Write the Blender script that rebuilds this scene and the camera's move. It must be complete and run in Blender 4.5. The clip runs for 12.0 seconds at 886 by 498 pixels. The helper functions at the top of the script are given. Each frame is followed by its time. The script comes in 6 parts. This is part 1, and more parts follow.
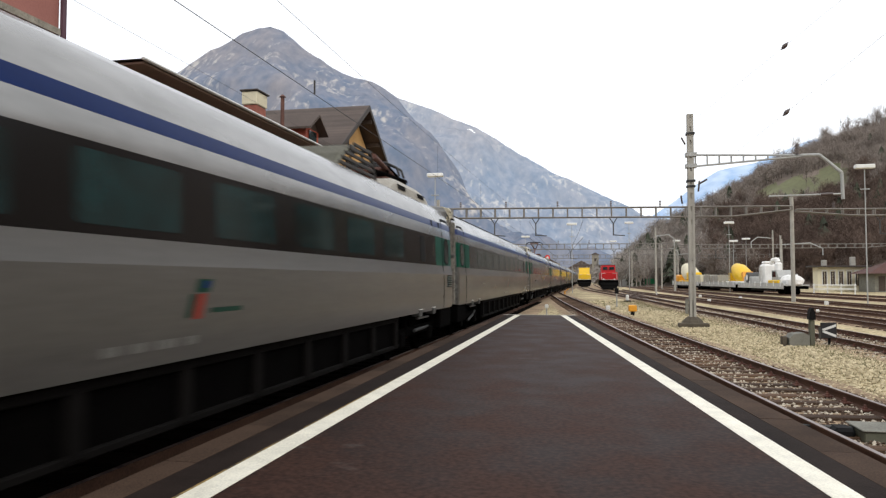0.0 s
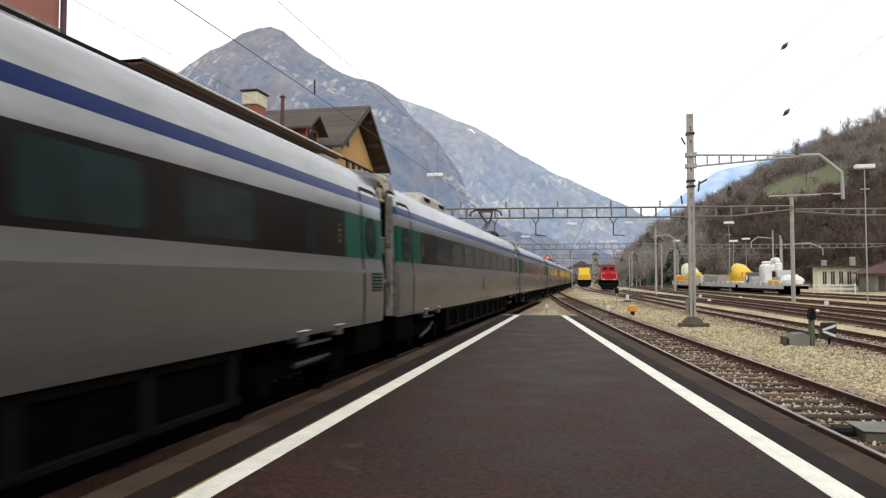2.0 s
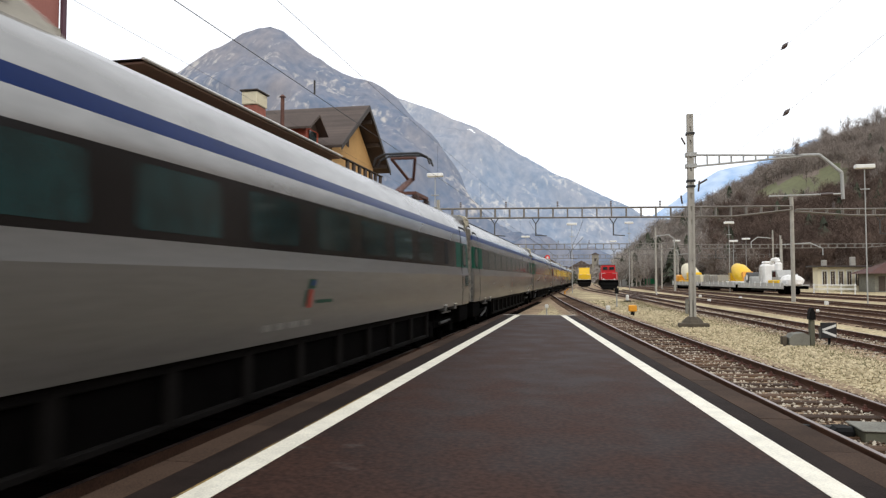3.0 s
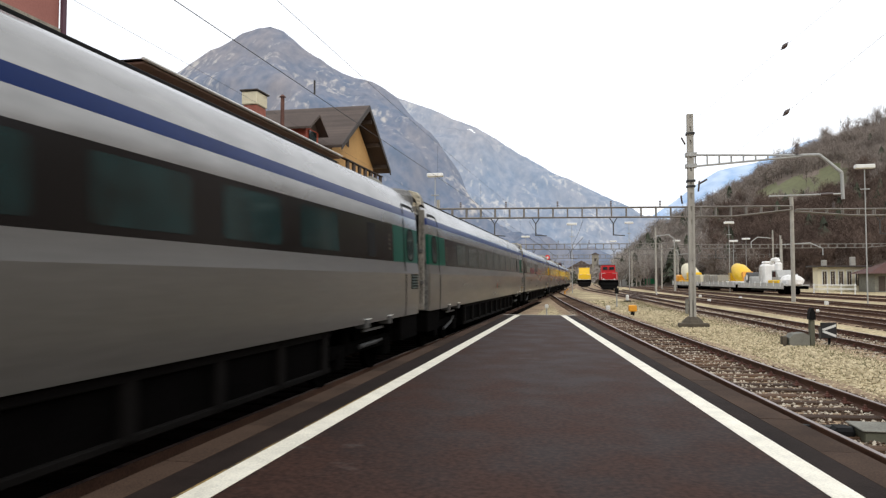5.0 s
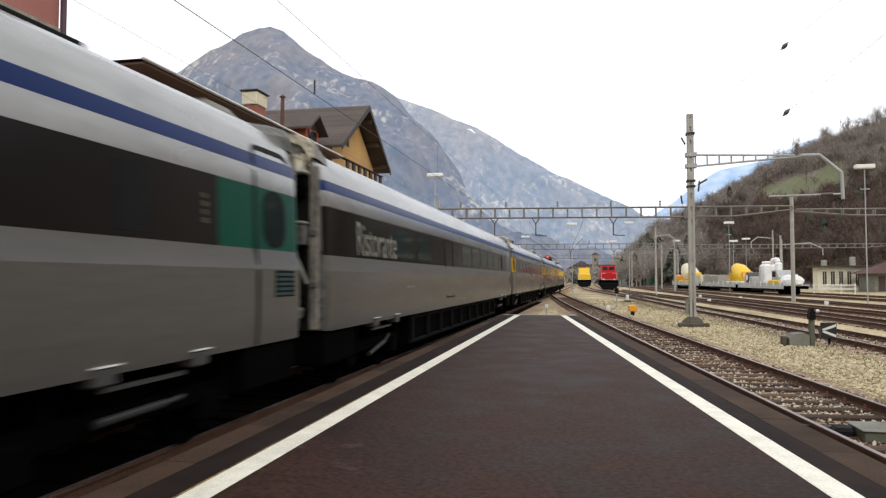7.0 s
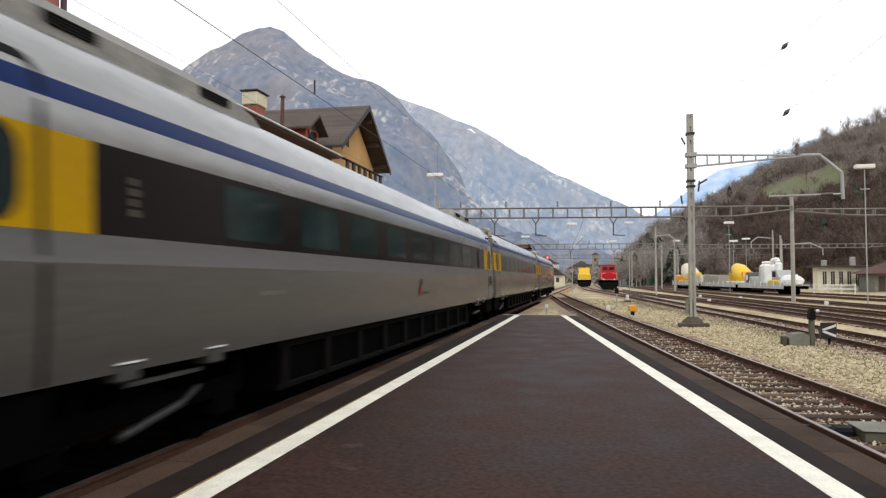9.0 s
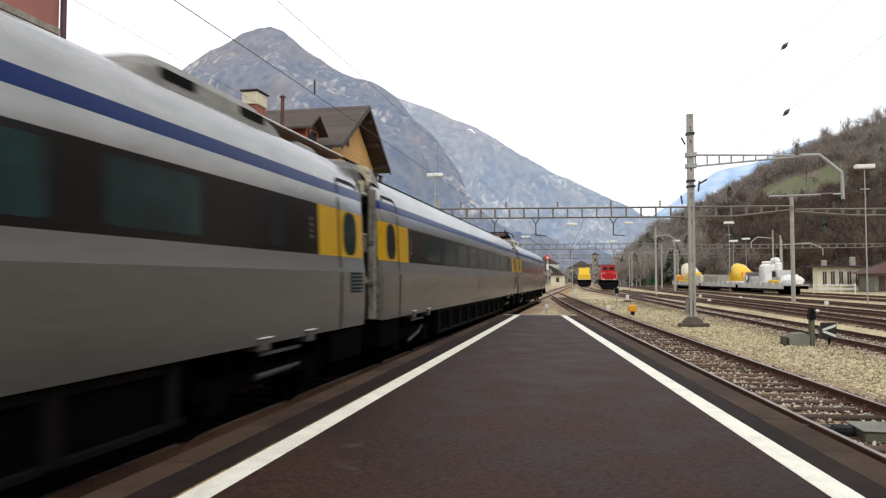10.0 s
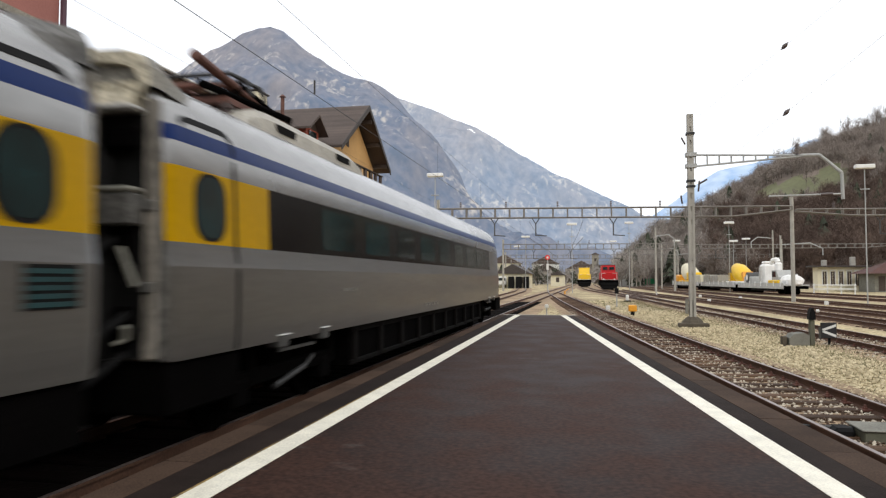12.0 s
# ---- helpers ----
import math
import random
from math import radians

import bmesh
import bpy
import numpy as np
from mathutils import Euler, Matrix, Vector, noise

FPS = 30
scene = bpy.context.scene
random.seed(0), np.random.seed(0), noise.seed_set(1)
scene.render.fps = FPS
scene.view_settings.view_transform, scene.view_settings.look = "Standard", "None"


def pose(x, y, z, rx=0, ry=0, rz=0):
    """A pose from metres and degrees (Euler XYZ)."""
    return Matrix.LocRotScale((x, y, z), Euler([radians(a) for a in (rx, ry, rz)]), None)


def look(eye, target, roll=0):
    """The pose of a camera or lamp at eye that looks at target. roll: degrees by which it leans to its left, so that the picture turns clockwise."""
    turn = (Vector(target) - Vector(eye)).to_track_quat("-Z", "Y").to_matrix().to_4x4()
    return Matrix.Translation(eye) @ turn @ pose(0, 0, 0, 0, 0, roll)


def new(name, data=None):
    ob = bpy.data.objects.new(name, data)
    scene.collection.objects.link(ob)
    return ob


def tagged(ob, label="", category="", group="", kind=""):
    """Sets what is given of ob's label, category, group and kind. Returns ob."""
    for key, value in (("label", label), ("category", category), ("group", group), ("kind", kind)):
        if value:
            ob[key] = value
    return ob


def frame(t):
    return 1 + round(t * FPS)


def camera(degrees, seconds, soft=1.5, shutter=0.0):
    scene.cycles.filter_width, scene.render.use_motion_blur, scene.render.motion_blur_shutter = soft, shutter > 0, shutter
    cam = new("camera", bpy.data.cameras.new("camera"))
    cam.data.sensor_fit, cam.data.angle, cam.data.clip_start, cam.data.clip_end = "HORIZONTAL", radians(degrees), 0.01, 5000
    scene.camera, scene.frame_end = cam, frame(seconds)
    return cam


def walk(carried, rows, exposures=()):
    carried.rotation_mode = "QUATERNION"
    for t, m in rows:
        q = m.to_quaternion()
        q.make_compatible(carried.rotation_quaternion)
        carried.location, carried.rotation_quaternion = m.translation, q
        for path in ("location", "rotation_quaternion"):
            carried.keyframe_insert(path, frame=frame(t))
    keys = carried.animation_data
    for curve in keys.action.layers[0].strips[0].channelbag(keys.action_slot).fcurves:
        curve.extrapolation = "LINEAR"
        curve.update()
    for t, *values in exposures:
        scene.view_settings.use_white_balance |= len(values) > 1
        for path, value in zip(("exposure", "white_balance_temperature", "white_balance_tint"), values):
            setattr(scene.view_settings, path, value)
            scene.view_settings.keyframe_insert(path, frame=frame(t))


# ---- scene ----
cam = camera(64.2, 12.0, soft=1.25, shutter=0.35)
EYE = pose(0, 0, 1.79, 92.43, 0, 11.7)
walk(cam, [(0, EYE), (12, EYE)])

# ---------- light: a white overcast sky, a weak wide sun ----------
world = bpy.data.worlds.new("overcast")
scene.world = world
world.use_nodes = True
wn, wl = world.node_tree.nodes, world.node_tree.links
sky = wn.new("ShaderNodeTexSky")
sky.sky_type, sky.sun_disc = "NISHITA", False
sky.sun_elevation, sky.sun_rotation = radians(38), radians(140)
sky.dust_density = 3.0
cloud = wn.new("ShaderNodeMixRGB")
cloud.inputs["Fac"].default_value = 0.82
cloud.inputs["Color2"].default_value = (11.2, 11.4, 11.8, 1)
wl.new(sky.outputs["Color"], cloud.inputs["Color1"])
wl.new(cloud.outputs["Color"], wn["Background"].inputs["Color"])
wn["Background"].inputs["Strength"].default_value = 0.11
sun_data = bpy.data.lights.new("sun", "SUN")
sun_data.energy, sun_data.angle, sun_data.color = 0.7, radians(20), (1, 0.96, 0.9)
sun = new("sun", sun_data)
sun.matrix_world = look((60, -70, 75), (0, 0, 0))
scene.view_settings.exposure = 0.15


# ---------- materials ----------
def mat(name, rgb, rough=0.6, metal=0.0, var=0.25, scale=3.0, fine=40.0, bump=0.0, rgb2=None, rough_var=0.0, spec=0.5,
        stretch=(1, 1, 1), per_object=0.0, per_island=0.0, dist=0.02, world_space=False, tight=0.17, coat=0.0):
    """A surface with a coarse and a fine variation of its colour, and a fine relief."""
    m = bpy.data.materials.new(name)
    m.use_nodes = True
    n, l = m.node_tree.nodes, m.node_tree.links
    b = n["Principled BSDF"]
    b.inputs["Roughness"].default_value, b.inputs["Metallic"].default_value = rough, metal
    b.inputs["Specular IOR Level"].default_value = spec
    b.inputs["Coat Weight"].default_value, b.inputs["Coat Roughness"].default_value = coat, 0.24
    b.inputs["Coat IOR"].default_value = 1.6
    if world_space:
        geo = n.new("ShaderNodeNewGeometry")
        src = geo.outputs["Position"]
    else:
        src = n.new("ShaderNodeTexCoord").outputs["Object"]
    mp = n.new("ShaderNodeMapping")
    mp.inputs["Scale"].default_value = stretch
    l.new(src, mp.inputs["Vector"])
    big, small = n.new("ShaderNodeTexNoise"), n.new("ShaderNodeTexNoise")
    for tex, s, d in ((big, scale, 4), (small, fine, 6)):
        tex.inputs["Scale"].default_value, tex.inputs["Detail"].default_value = s, d
        l.new(mp.outputs["Vector"], tex.inputs["Vector"])
    mix = n.new("ShaderNodeMath")
    mix.operation = "MULTIPLY_ADD"
    mix.inputs[1].default_value = 0.55
    l.new(small.outputs["Fac"], mix.inputs[0])
    half = n.new("ShaderNodeMath")
    half.operation = "MULTIPLY"
    half.inputs[1].default_value = 0.45
    l.new(big.outputs["Fac"], half.inputs[0])
    l.new(half.outputs[0], mix.inputs[2])
    fac = mix.outputs[0]
    if per_object or per_island:
        rnd = n.new("ShaderNodeObjectInfo").outputs["Random"] if per_object else n.new("ShaderNodeNewGeometry").outputs["Random Per Island"]
        ad = n.new("ShaderNodeMath")
        ad.operation = "MULTIPLY_ADD"
        ad.inputs[1].default_value = per_object or per_island
        l.new(rnd, ad.inputs[0])
        l.new(fac, ad.inputs[2])
        sub = n.new("ShaderNodeMath")
        sub.operation = "SUBTRACT"
        sub.inputs[1].default_value = (per_object or per_island) / 2
        l.new(ad.outputs[0], sub.inputs[0])
        fac = sub.outputs[0]
    ramp = n.new("ShaderNodeValToRGB")
    ramp.color_ramp.elements[0].position, ramp.color_ramp.elements[1].position = 0.5 - tight, 0.5 + tight
    dark = rgb2 or tuple(c * (1 - var) for c in rgb)
    light = rgb if rgb2 else tuple(min(0.95, c * (1 + var)) for c in rgb)
    ramp.color_ramp.elements[0].color, ramp.color_ramp.elements[1].color = (*dark, 1), (*light, 1)
    l.new(fac, ramp.inputs["Fac"])
    l.new(ramp.outputs["Color"], b.inputs["Base Color"])
    if rough_var:
        rr = n.new("ShaderNodeMapRange")
        rr.inputs["From Min"].default_value, rr.inputs["From Max"].default_value = 0.35, 0.65
        rr.inputs["To Min"].default_value, rr.inputs["To Max"].default_value = max(0.03, rough - rough_var), min(1, rough + rough_var)
        l.new(big.outputs["Fac"], rr.inputs["Value"])
        l.new(rr.outputs["Result"], b.inputs["Roughness"])
    if bump:
        bp = n.new("ShaderNodeBump")
        bp.inputs["Strength"].default_value, bp.inputs["Distance"].default_value = bump, dist
        l.new(small.outputs["Fac"], bp.inputs["Height"])
        l.new(bp.outputs["Normal"], b.inputs["Normal"])
    return m


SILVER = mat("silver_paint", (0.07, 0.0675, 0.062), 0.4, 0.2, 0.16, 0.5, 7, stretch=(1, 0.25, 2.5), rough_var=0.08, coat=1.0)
# roof colour, also the silver strip over the windows with sky sheen in it
ROOF_STRIP = mat("roof_paint_and_lit_strip", (0.30, 0.297, 0.287), 0.24, 0.65, 0.2, 0.5, 6, stretch=(1, 0.3, 1), rough_var=0.08)
BLUE = mat("blue_paint", (0.003, 0.018, 0.10), 0.3, 0, 0.14, 1, 12, spec=0.1)
GREEN = mat("green_paint", (0.0, 0.056, 0.034), 0.35, 0, 0.14, 1, 12, spec=0.06)
YELLOW = mat("yellow_paint", (0.42, 0.24, 0.0), 0.35, 0, 0.1, 1, 12, spec=0.07)
BAND = mat("window_band", (0.0026, 0.0021, 0.0023), 0.15, 0, 0.3, 1, 12, spec=0.24)
GLASS = mat("tinted_glass", (0.0032, 0.0185, 0.0198), 0.1, 0, 0.7, 0.9, 3, spec=0.42, per_object=0.15)
TEAL = mat("teal_slats", (0.008, 0.042, 0.046), 0.3, 0, 0.5, 0.9, 3)
BLACK = mat("black_rubber", (0.007, 0.007, 0.007), 0.7, 0, 0.4, 5, 40, spec=0.12)
# blacker than real grime: the deep shade beneath is in this base colour
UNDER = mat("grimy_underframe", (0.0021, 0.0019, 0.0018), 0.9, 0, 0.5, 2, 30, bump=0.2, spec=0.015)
SKIRTF = mat("dark_skirt_frame", (0.0052, 0.0046, 0.0042), 0.85, 0, 0.4, 2, 30, spec=0.05)
POST = mat("weathered_pale_post", (0.17, 0.155, 0.13), 0.65, 0, 0.6, 3, 20, stretch=(3, 3, 0.5), bump=0.1, tight=0.1)
ENDGREY = mat("end_box_grey", (0.105, 0.102, 0.094), 0.55, 0.1, 0.5, 4, 20, tight=0.11)
BEIGE = mat("dirty_beige_panel", (0.30, 0.275, 0.22), 0.65, 0, 0.4, 4, 25, bump=0.1)
COWL = mat("cream_cowl", (0.44, 0.40, 0.30), 0.6, 0, 0.55, 5, 22, bump=0.2, tight=0.11)
FAIRING = mat("dirty_cream_fairing", (0.36, 0.34, 0.29), 0.6, 0, 0.35, 3, 20, bump=0.08)
ROOFU = mat("weathered_fairing_grey", (0.20, 0.193, 0.172), 0.6, 0, 0.4, 3, 20, bump=0.08)
HOOD = mat("dark_bronze_slats", (0.03, 0.026, 0.022), 0.6, 0.2, 0.3, 3, 20)
OLIVE = mat("dusty_olive_cover", (0.21, 0.205, 0.16), 0.65, 0, 0.3, 3, 20)
COWLD = mat("grimy_cowl_back", (0.20, 0.19, 0.16), 0.6, 0, 0.5, 4, 20, bump=0.2, tight=0.11)
STEEL = mat("grey_steel", (0.07, 0.07, 0.067), 0.55, 0.4, 0.2, 3, 30)
RUSTY = mat("rusty_brown_steel", (0.12, 0.05, 0.035), 0.6, 0.2, 0.4, 3, 30)
WHITEP = mat("off_white_paint", (0.66, 0.66, 0.63), 0.5, 0, 0.12, 3, 30)
LOGO_G = mat("logo_green", (0.005, 0.036, 0.022), 0.5, 0, 0.1, spec=0.2)
LOGO_R = mat("logo_red", (0.21, 0.026, 0.016), 0.5, 0, 0.1, spec=0.2)
ASPHALT = mat("damp_asphalt", (0.034, 0.0172, 0.0125), 0.6, 0, 0.55, 1.3, 20, bump=0.2, rough_var=0.07, dist=0.006, spec=0.06, tight=0.11)
ASPHALT_E = mat("edge_asphalt", (0.021, 0.0145, 0.012), 0.75, 0, 0.45, 2.2, 100, bump=0.3, dist=0.008, spec=0.07, tight=0.12)
KERB = mat("brown_kerb_stone", (0.06, 0.0385, 0.027), 0.8, 0, 0.35, 1.5, 60, bump=0.2, per_object=0.15, dist=0.006, spec=0.08, tight=0.12)
STAIN = mat("yellow_brown_dirt", (0.30, 0.20, 0.055), 0.8, 0, 0.5, 2.5, 30, rgb2=(0.03, 0.02, 0.012), tight=0.1, stretch=(1, 0.5, 1))
LINE = mat("white_line_paint", (0.79, 0.755, 0.63), 0.6, 0, 0.17, 3.5, 60, bump=0.15, dist=0.004, tight=0.14)
GRAVEL = mat("pale_gravel", (0.60, 0.495, 0.295), 0.9, 0, 0.3, 0.35, 9, bump=0.7, rgb2=(0.215, 0.175, 0.105), dist=0.05, spec=0.15, stretch=(1, 0.35, 1), tight=0.12)
# dark copy of the ballast, with the shade under the train in its colour
BALLAST_SHADE = mat("shaded_ballast", (0.009, 0.007, 0.006), 0.85, 0, 0.3, 0.5, 16, bump=0.7, rgb2=(0.003, 0.0025, 0.002), dist=0.05, spec=0.08)
STONE = mat("gravel_stones", (0.58, 0.495, 0.325), 0.85, 0, 0.3, 3, 30, rgb2=(0.36, 0.30, 0.185), per_island=0.55, spec=0.15)
BALLAST = mat("brown_ballast", (0.45, 0.335, 0.215), 0.9, 0, 0.3, 0.5, 12, bump=0.7, rgb2=(0.135, 0.09, 0.057), dist=0.05, spec=0.15, stretch=(1, 0.4, 1))
BSTONE = mat("ballast_stones", (0.56, 0.50, 0.40), 0.85, 0, 0.3, 3, 30, rgb2=(0.085, 0.056, 0.038), per_island=0.9, spec=0.2)
WOODSL = mat("weathered_sleeper", (0.14, 0.083, 0.05), 0.85, 0, 0.3, 2, 30, bump=0.4, rgb2=(0.04, 0.024, 0.015), stretch=(0.4, 4, 4), per_object=0.35, spec=0.2)
RAIL = mat("rusty_rail", (0.095, 0.050, 0.032), 0.75, 0.1, 0.35, 2, 40, bump=0.2, spec=0.2)
RAILTOP = mat("worn_rail_head", (0.31, 0.26, 0.235), 0.38, 0.75, 0.25, 1, 20, stretch=(1, 0.2, 1))
CONC = mat("grey_concrete", (0.36, 0.345, 0.305), 0.85, 0, 0.25, 1.5, 40, bump=0.2, spec=0.2)
CONCD = mat("stained_concrete", (0.095, 0.08, 0.06), 0.9, 0, 0.4, 3, 40, bump=0.3, spec=0.2)
CONCG = mat("weathered_grey_concrete", (0.20, 0.195, 0.165), 0.85, 0, 0.3, 3, 40, bump=0.2, spec=0.2)
BEAM = mat("weathered_beam_steel", (0.21, 0.195, 0.175), 0.6, 0.2, 0.3, 1.5, 20)
GALV = mat("galvanised_steel", (0.38, 0.385, 0.37), 0.6, 0.3, 0.22, 2, 20)
WIRE = mat("dark_wire", (0.03, 0.03, 0.03), 0.5, 0.4, 0.2)
INSUL = mat("brown_insulator", (0.05, 0.03, 0.025), 0.3, 0, 0.2)
LAMPW = mat("lamp_housing", (0.75, 0.75, 0.72), 0.5, 0, 0.08)
ROOFT = mat("brown_roof_tiles", (0.078, 0.056, 0.045), 0.8, 0, 0.35, 0.8, 20, bump=0.3, stretch=(1, 1, 1), per_object=0.2)
ROOFM = mat("dark_roof_edge", (0.05, 0.04, 0.035), 0.7, 0, 0.3)
OCHRE = mat("ochre_plaster", (0.60, 0.36, 0.14), 0.9, 0, 0.14, 0.8, 25, bump=0.1)
PINK = mat("faded_red_plaster", (0.36, 0.15, 0.125), 0.9, 0, 0.14, 0.8, 25, bump=0.1)
REDW = mat("red_boards", (0.36, 0.075, 0.04), 0.7, 0, 0.2, 2, 25)
BRICK = mat("chimney_brick", (0.30, 0.10, 0.07), 0.85, 0, 0.3, 3, 30, bump=0.3)
CREAM = mat("cream_plaster", (0.66, 0.61, 0.45), 0.9, 0, 0.12, 0.8, 25)
SOFFIT = mat("faded_salmon_boards", (0.27, 0.19, 0.15), 0.8, 0, 0.25, 2, 20)
DARKW = mat("dark_wood", (0.06, 0.042, 0.032), 0.75, 0, 0.3, 2, 20)
LOCO_R = mat("red_loco_paint", (0.44, 0.009, 0.012), 0.45, 0, 0.15, spec=0.25)
LOCO_Y = mat("yellow_loco_paint", (0.80, 0.50, 0.012), 0.4, 0, 0.12)
MACH_W = mat("machine_white", (0.80, 0.79, 0.76), 0.6, 0, 0.16, 1, 10)
MACH_G = mat("machine_grey", (0.42, 0.42, 0.40), 0.6, 0.1, 0.25, 1, 10)
FADED = mat("faded_orange", (0.12, 0.075, 0.045), 0.5, 0.2, 0.2)
MARK = mat("dull_number_paint", (0.125, 0.122, 0.112), 0.5, 0, 0.3)
# dark copy of the sleeper wood, again with the train's shade in it
SLEEPER_SHADE = mat("shaded_sleeper", (0.006, 0.0045, 0.004), 0.9, 0, 0.3, 2, 30, bump=0.4, spec=0.05)
ORANGE = mat("orange_paint", (0.75, 0.33, 0.02), 0.5, 0, 0.12)
GREENB = mat("green_skip", (0.03, 0.33, 0.13), 0.6, 0, 0.15)


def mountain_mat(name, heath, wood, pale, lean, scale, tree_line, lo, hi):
    """Winter woods below with blue haze put into their colour, brown heath above an uneven tree line, gullies that run
    aslant, bare pale rock.
    """
    m = bpy.data.materials.new(name)
    m.use_nodes = True
    n, l = m.node_tree.nodes, m.node_tree.links
    b = n["Principled BSDF"]
    b.inputs["Roughness"].default_value, b.inputs["Specular IOR Level"].default_value = 0.95, 0.05
    pos = n.new("ShaderNodeNewGeometry").outputs["Position"]

    def noise_at(sc, stretch, turn=0.0, detail=6):
        mp, t = n.new("ShaderNodeMapping"), n.new("ShaderNodeTexNoise")
        mp.inputs["Scale"].default_value = stretch
        mp.inputs["Rotation"].default_value = (0, radians(turn), 0)
        l.new(pos, mp.inputs["Vector"])
        l.new(mp.outputs["Vector"], t.inputs["Vector"])
        t.inputs["Scale"].default_value, t.inputs["Detail"].default_value = sc, detail
        return t.outputs["Fac"]

    def ranged(v, a, c):
        r = n.new("ShaderNodeMapRange")
        r.inputs["From Min"].default_value, r.inputs["From Max"].default_value = a, c
        l.new(v, r.inputs["Value"])
        return r.outputs["Result"]

    def calc(op, u, v):
        q = n.new("ShaderNodeMath")
        q.operation = op
        for i, w in enumerate((u, v)):
            if isinstance(w, float):
                q.inputs[i].default_value = w
            else:
                l.new(w, q.inputs[i])
        return q.outputs[0]

    def blend(f, c1, c2):
        mx = n.new("ShaderNodeMixRGB")
        l.new(f, mx.inputs["Fac"])
        for i, c in (("Color1", c1), ("Color2", c2)):
            if isinstance(c, tuple):
                mx.inputs[i].default_value = (*c, 1)
            else:
                l.new(c, mx.inputs[i])
        return mx.outputs["Color"]
    sep = n.new("ShaderNodeSeparateXYZ")
    l.new(pos, sep.inputs["Vector"])
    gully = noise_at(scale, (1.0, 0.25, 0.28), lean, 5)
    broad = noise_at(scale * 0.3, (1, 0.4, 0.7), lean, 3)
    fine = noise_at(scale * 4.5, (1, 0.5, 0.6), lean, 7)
    # low ground turns bluer: valley haze mixed into the colour by height
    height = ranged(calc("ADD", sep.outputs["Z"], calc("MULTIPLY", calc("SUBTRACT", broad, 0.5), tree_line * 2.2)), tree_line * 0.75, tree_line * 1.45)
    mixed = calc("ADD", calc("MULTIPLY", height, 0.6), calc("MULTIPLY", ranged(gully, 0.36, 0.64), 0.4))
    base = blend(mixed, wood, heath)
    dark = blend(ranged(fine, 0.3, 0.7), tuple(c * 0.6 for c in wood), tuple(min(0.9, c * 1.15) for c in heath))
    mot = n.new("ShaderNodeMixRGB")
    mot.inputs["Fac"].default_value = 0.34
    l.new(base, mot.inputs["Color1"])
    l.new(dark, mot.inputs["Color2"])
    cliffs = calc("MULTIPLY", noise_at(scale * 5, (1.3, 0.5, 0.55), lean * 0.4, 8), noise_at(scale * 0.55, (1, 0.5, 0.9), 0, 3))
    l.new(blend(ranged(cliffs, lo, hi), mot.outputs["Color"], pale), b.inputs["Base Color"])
    bp = n.new("ShaderNodeBump")
    bp.inputs["Strength"].default_value, bp.inputs["Distance"].default_value = 0.5, 25
    l.new(gully, bp.inputs["Height"])
    l.new(bp.outputs["Normal"], b.inputs["Normal"])
    return m


# the second colour is woodland with the blue haze of distance in it
ROCK = mountain_mat("hazed_rock_and_wood", (0.285, 0.262, 0.265), (0.14, 0.19, 0.275), (0.45, 0.43, 0.41), -18, 0.009, 700.0, 0.285, 0.40)



def add_cliffs(m, pale, scale, stretch, lo, hi):
    """Patches of a second ground colour, broken up by a second noise."""
    n, l = m.node_tree.nodes, m.node_tree.links
    b = n["Principled BSDF"]
    old = b.inputs["Base Color"].links[0].from_socket
    geo, mp, t1, t2, mul = n.new("ShaderNodeNewGeometry"), n.new("ShaderNodeMapping"), n.new("ShaderNodeTexNoise"), n.new("ShaderNodeTexNoise"), n.new("ShaderNodeMath")
    mp.inputs["Scale"].default_value = stretch
    l.new(geo.outputs["Position"], mp.inputs["Vector"])
    l.new(mp.outputs["Vector"], t1.inputs["Vector"])
    l.new(geo.outputs["Position"], t2.inputs["Vector"])
    t1.inputs["Scale"].default_value, t1.inputs["Detail"].default_value = scale, 8
    t2.inputs["Scale"].default_value, t2.inputs["Detail"].default_value = scale * 0.22, 3
    mul.operation = "MULTIPLY"
    l.new(t1.outputs["Fac"], mul.inputs[0])
    l.new(t2.outputs["Fac"], mul.inputs[1])
    r = n.new("ShaderNodeMapRange")
    r.inputs["From Min"].default_value, r.inputs["From Max"].default_value = lo, hi
    r.inputs["To Max"].default_value = 0.85
    l.new(mul.outputs[0], r.inputs["Value"])
    mx = n.new("ShaderNodeMixRGB")
    mx.inputs["Color2"].default_value = (*pale, 1)
    l.new(r.outputs["Result"], mx.inputs["Fac"])
    l.new(old, mx.inputs["Color1"])
    l.new(mx.outputs["Color"], b.inputs["Base Color"])


add_cliffs(ASPHALT, (0.105, 0.088, 0.08), 2.2, (0.8, 1.6, 1), 0.37, 0.50)
add_cliffs(GRAVEL, (0.29, 0.23, 0.13), 0.6, (1, 0.4, 1), 0.28, 0.38)
DAMP = mat("dirty_damper_steel", (0.021, 0.021, 0.0205), 0.6, 0.2, 0.3, 3, 30)
# farther off than ROCK, so more haze is mixed into its colours
ROCK2 = mountain_mat("hazed_pale_rock", (0.385, 0.375, 0.39), (0.225, 0.295, 0.395), (0.50, 0.5, 0.5), 38, 0.007, 800.0, 0.31, 0.44)
# blue of the distance haze put into the base colour
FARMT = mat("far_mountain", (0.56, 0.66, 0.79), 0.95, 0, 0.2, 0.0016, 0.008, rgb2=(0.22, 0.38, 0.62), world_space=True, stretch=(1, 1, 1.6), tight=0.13)
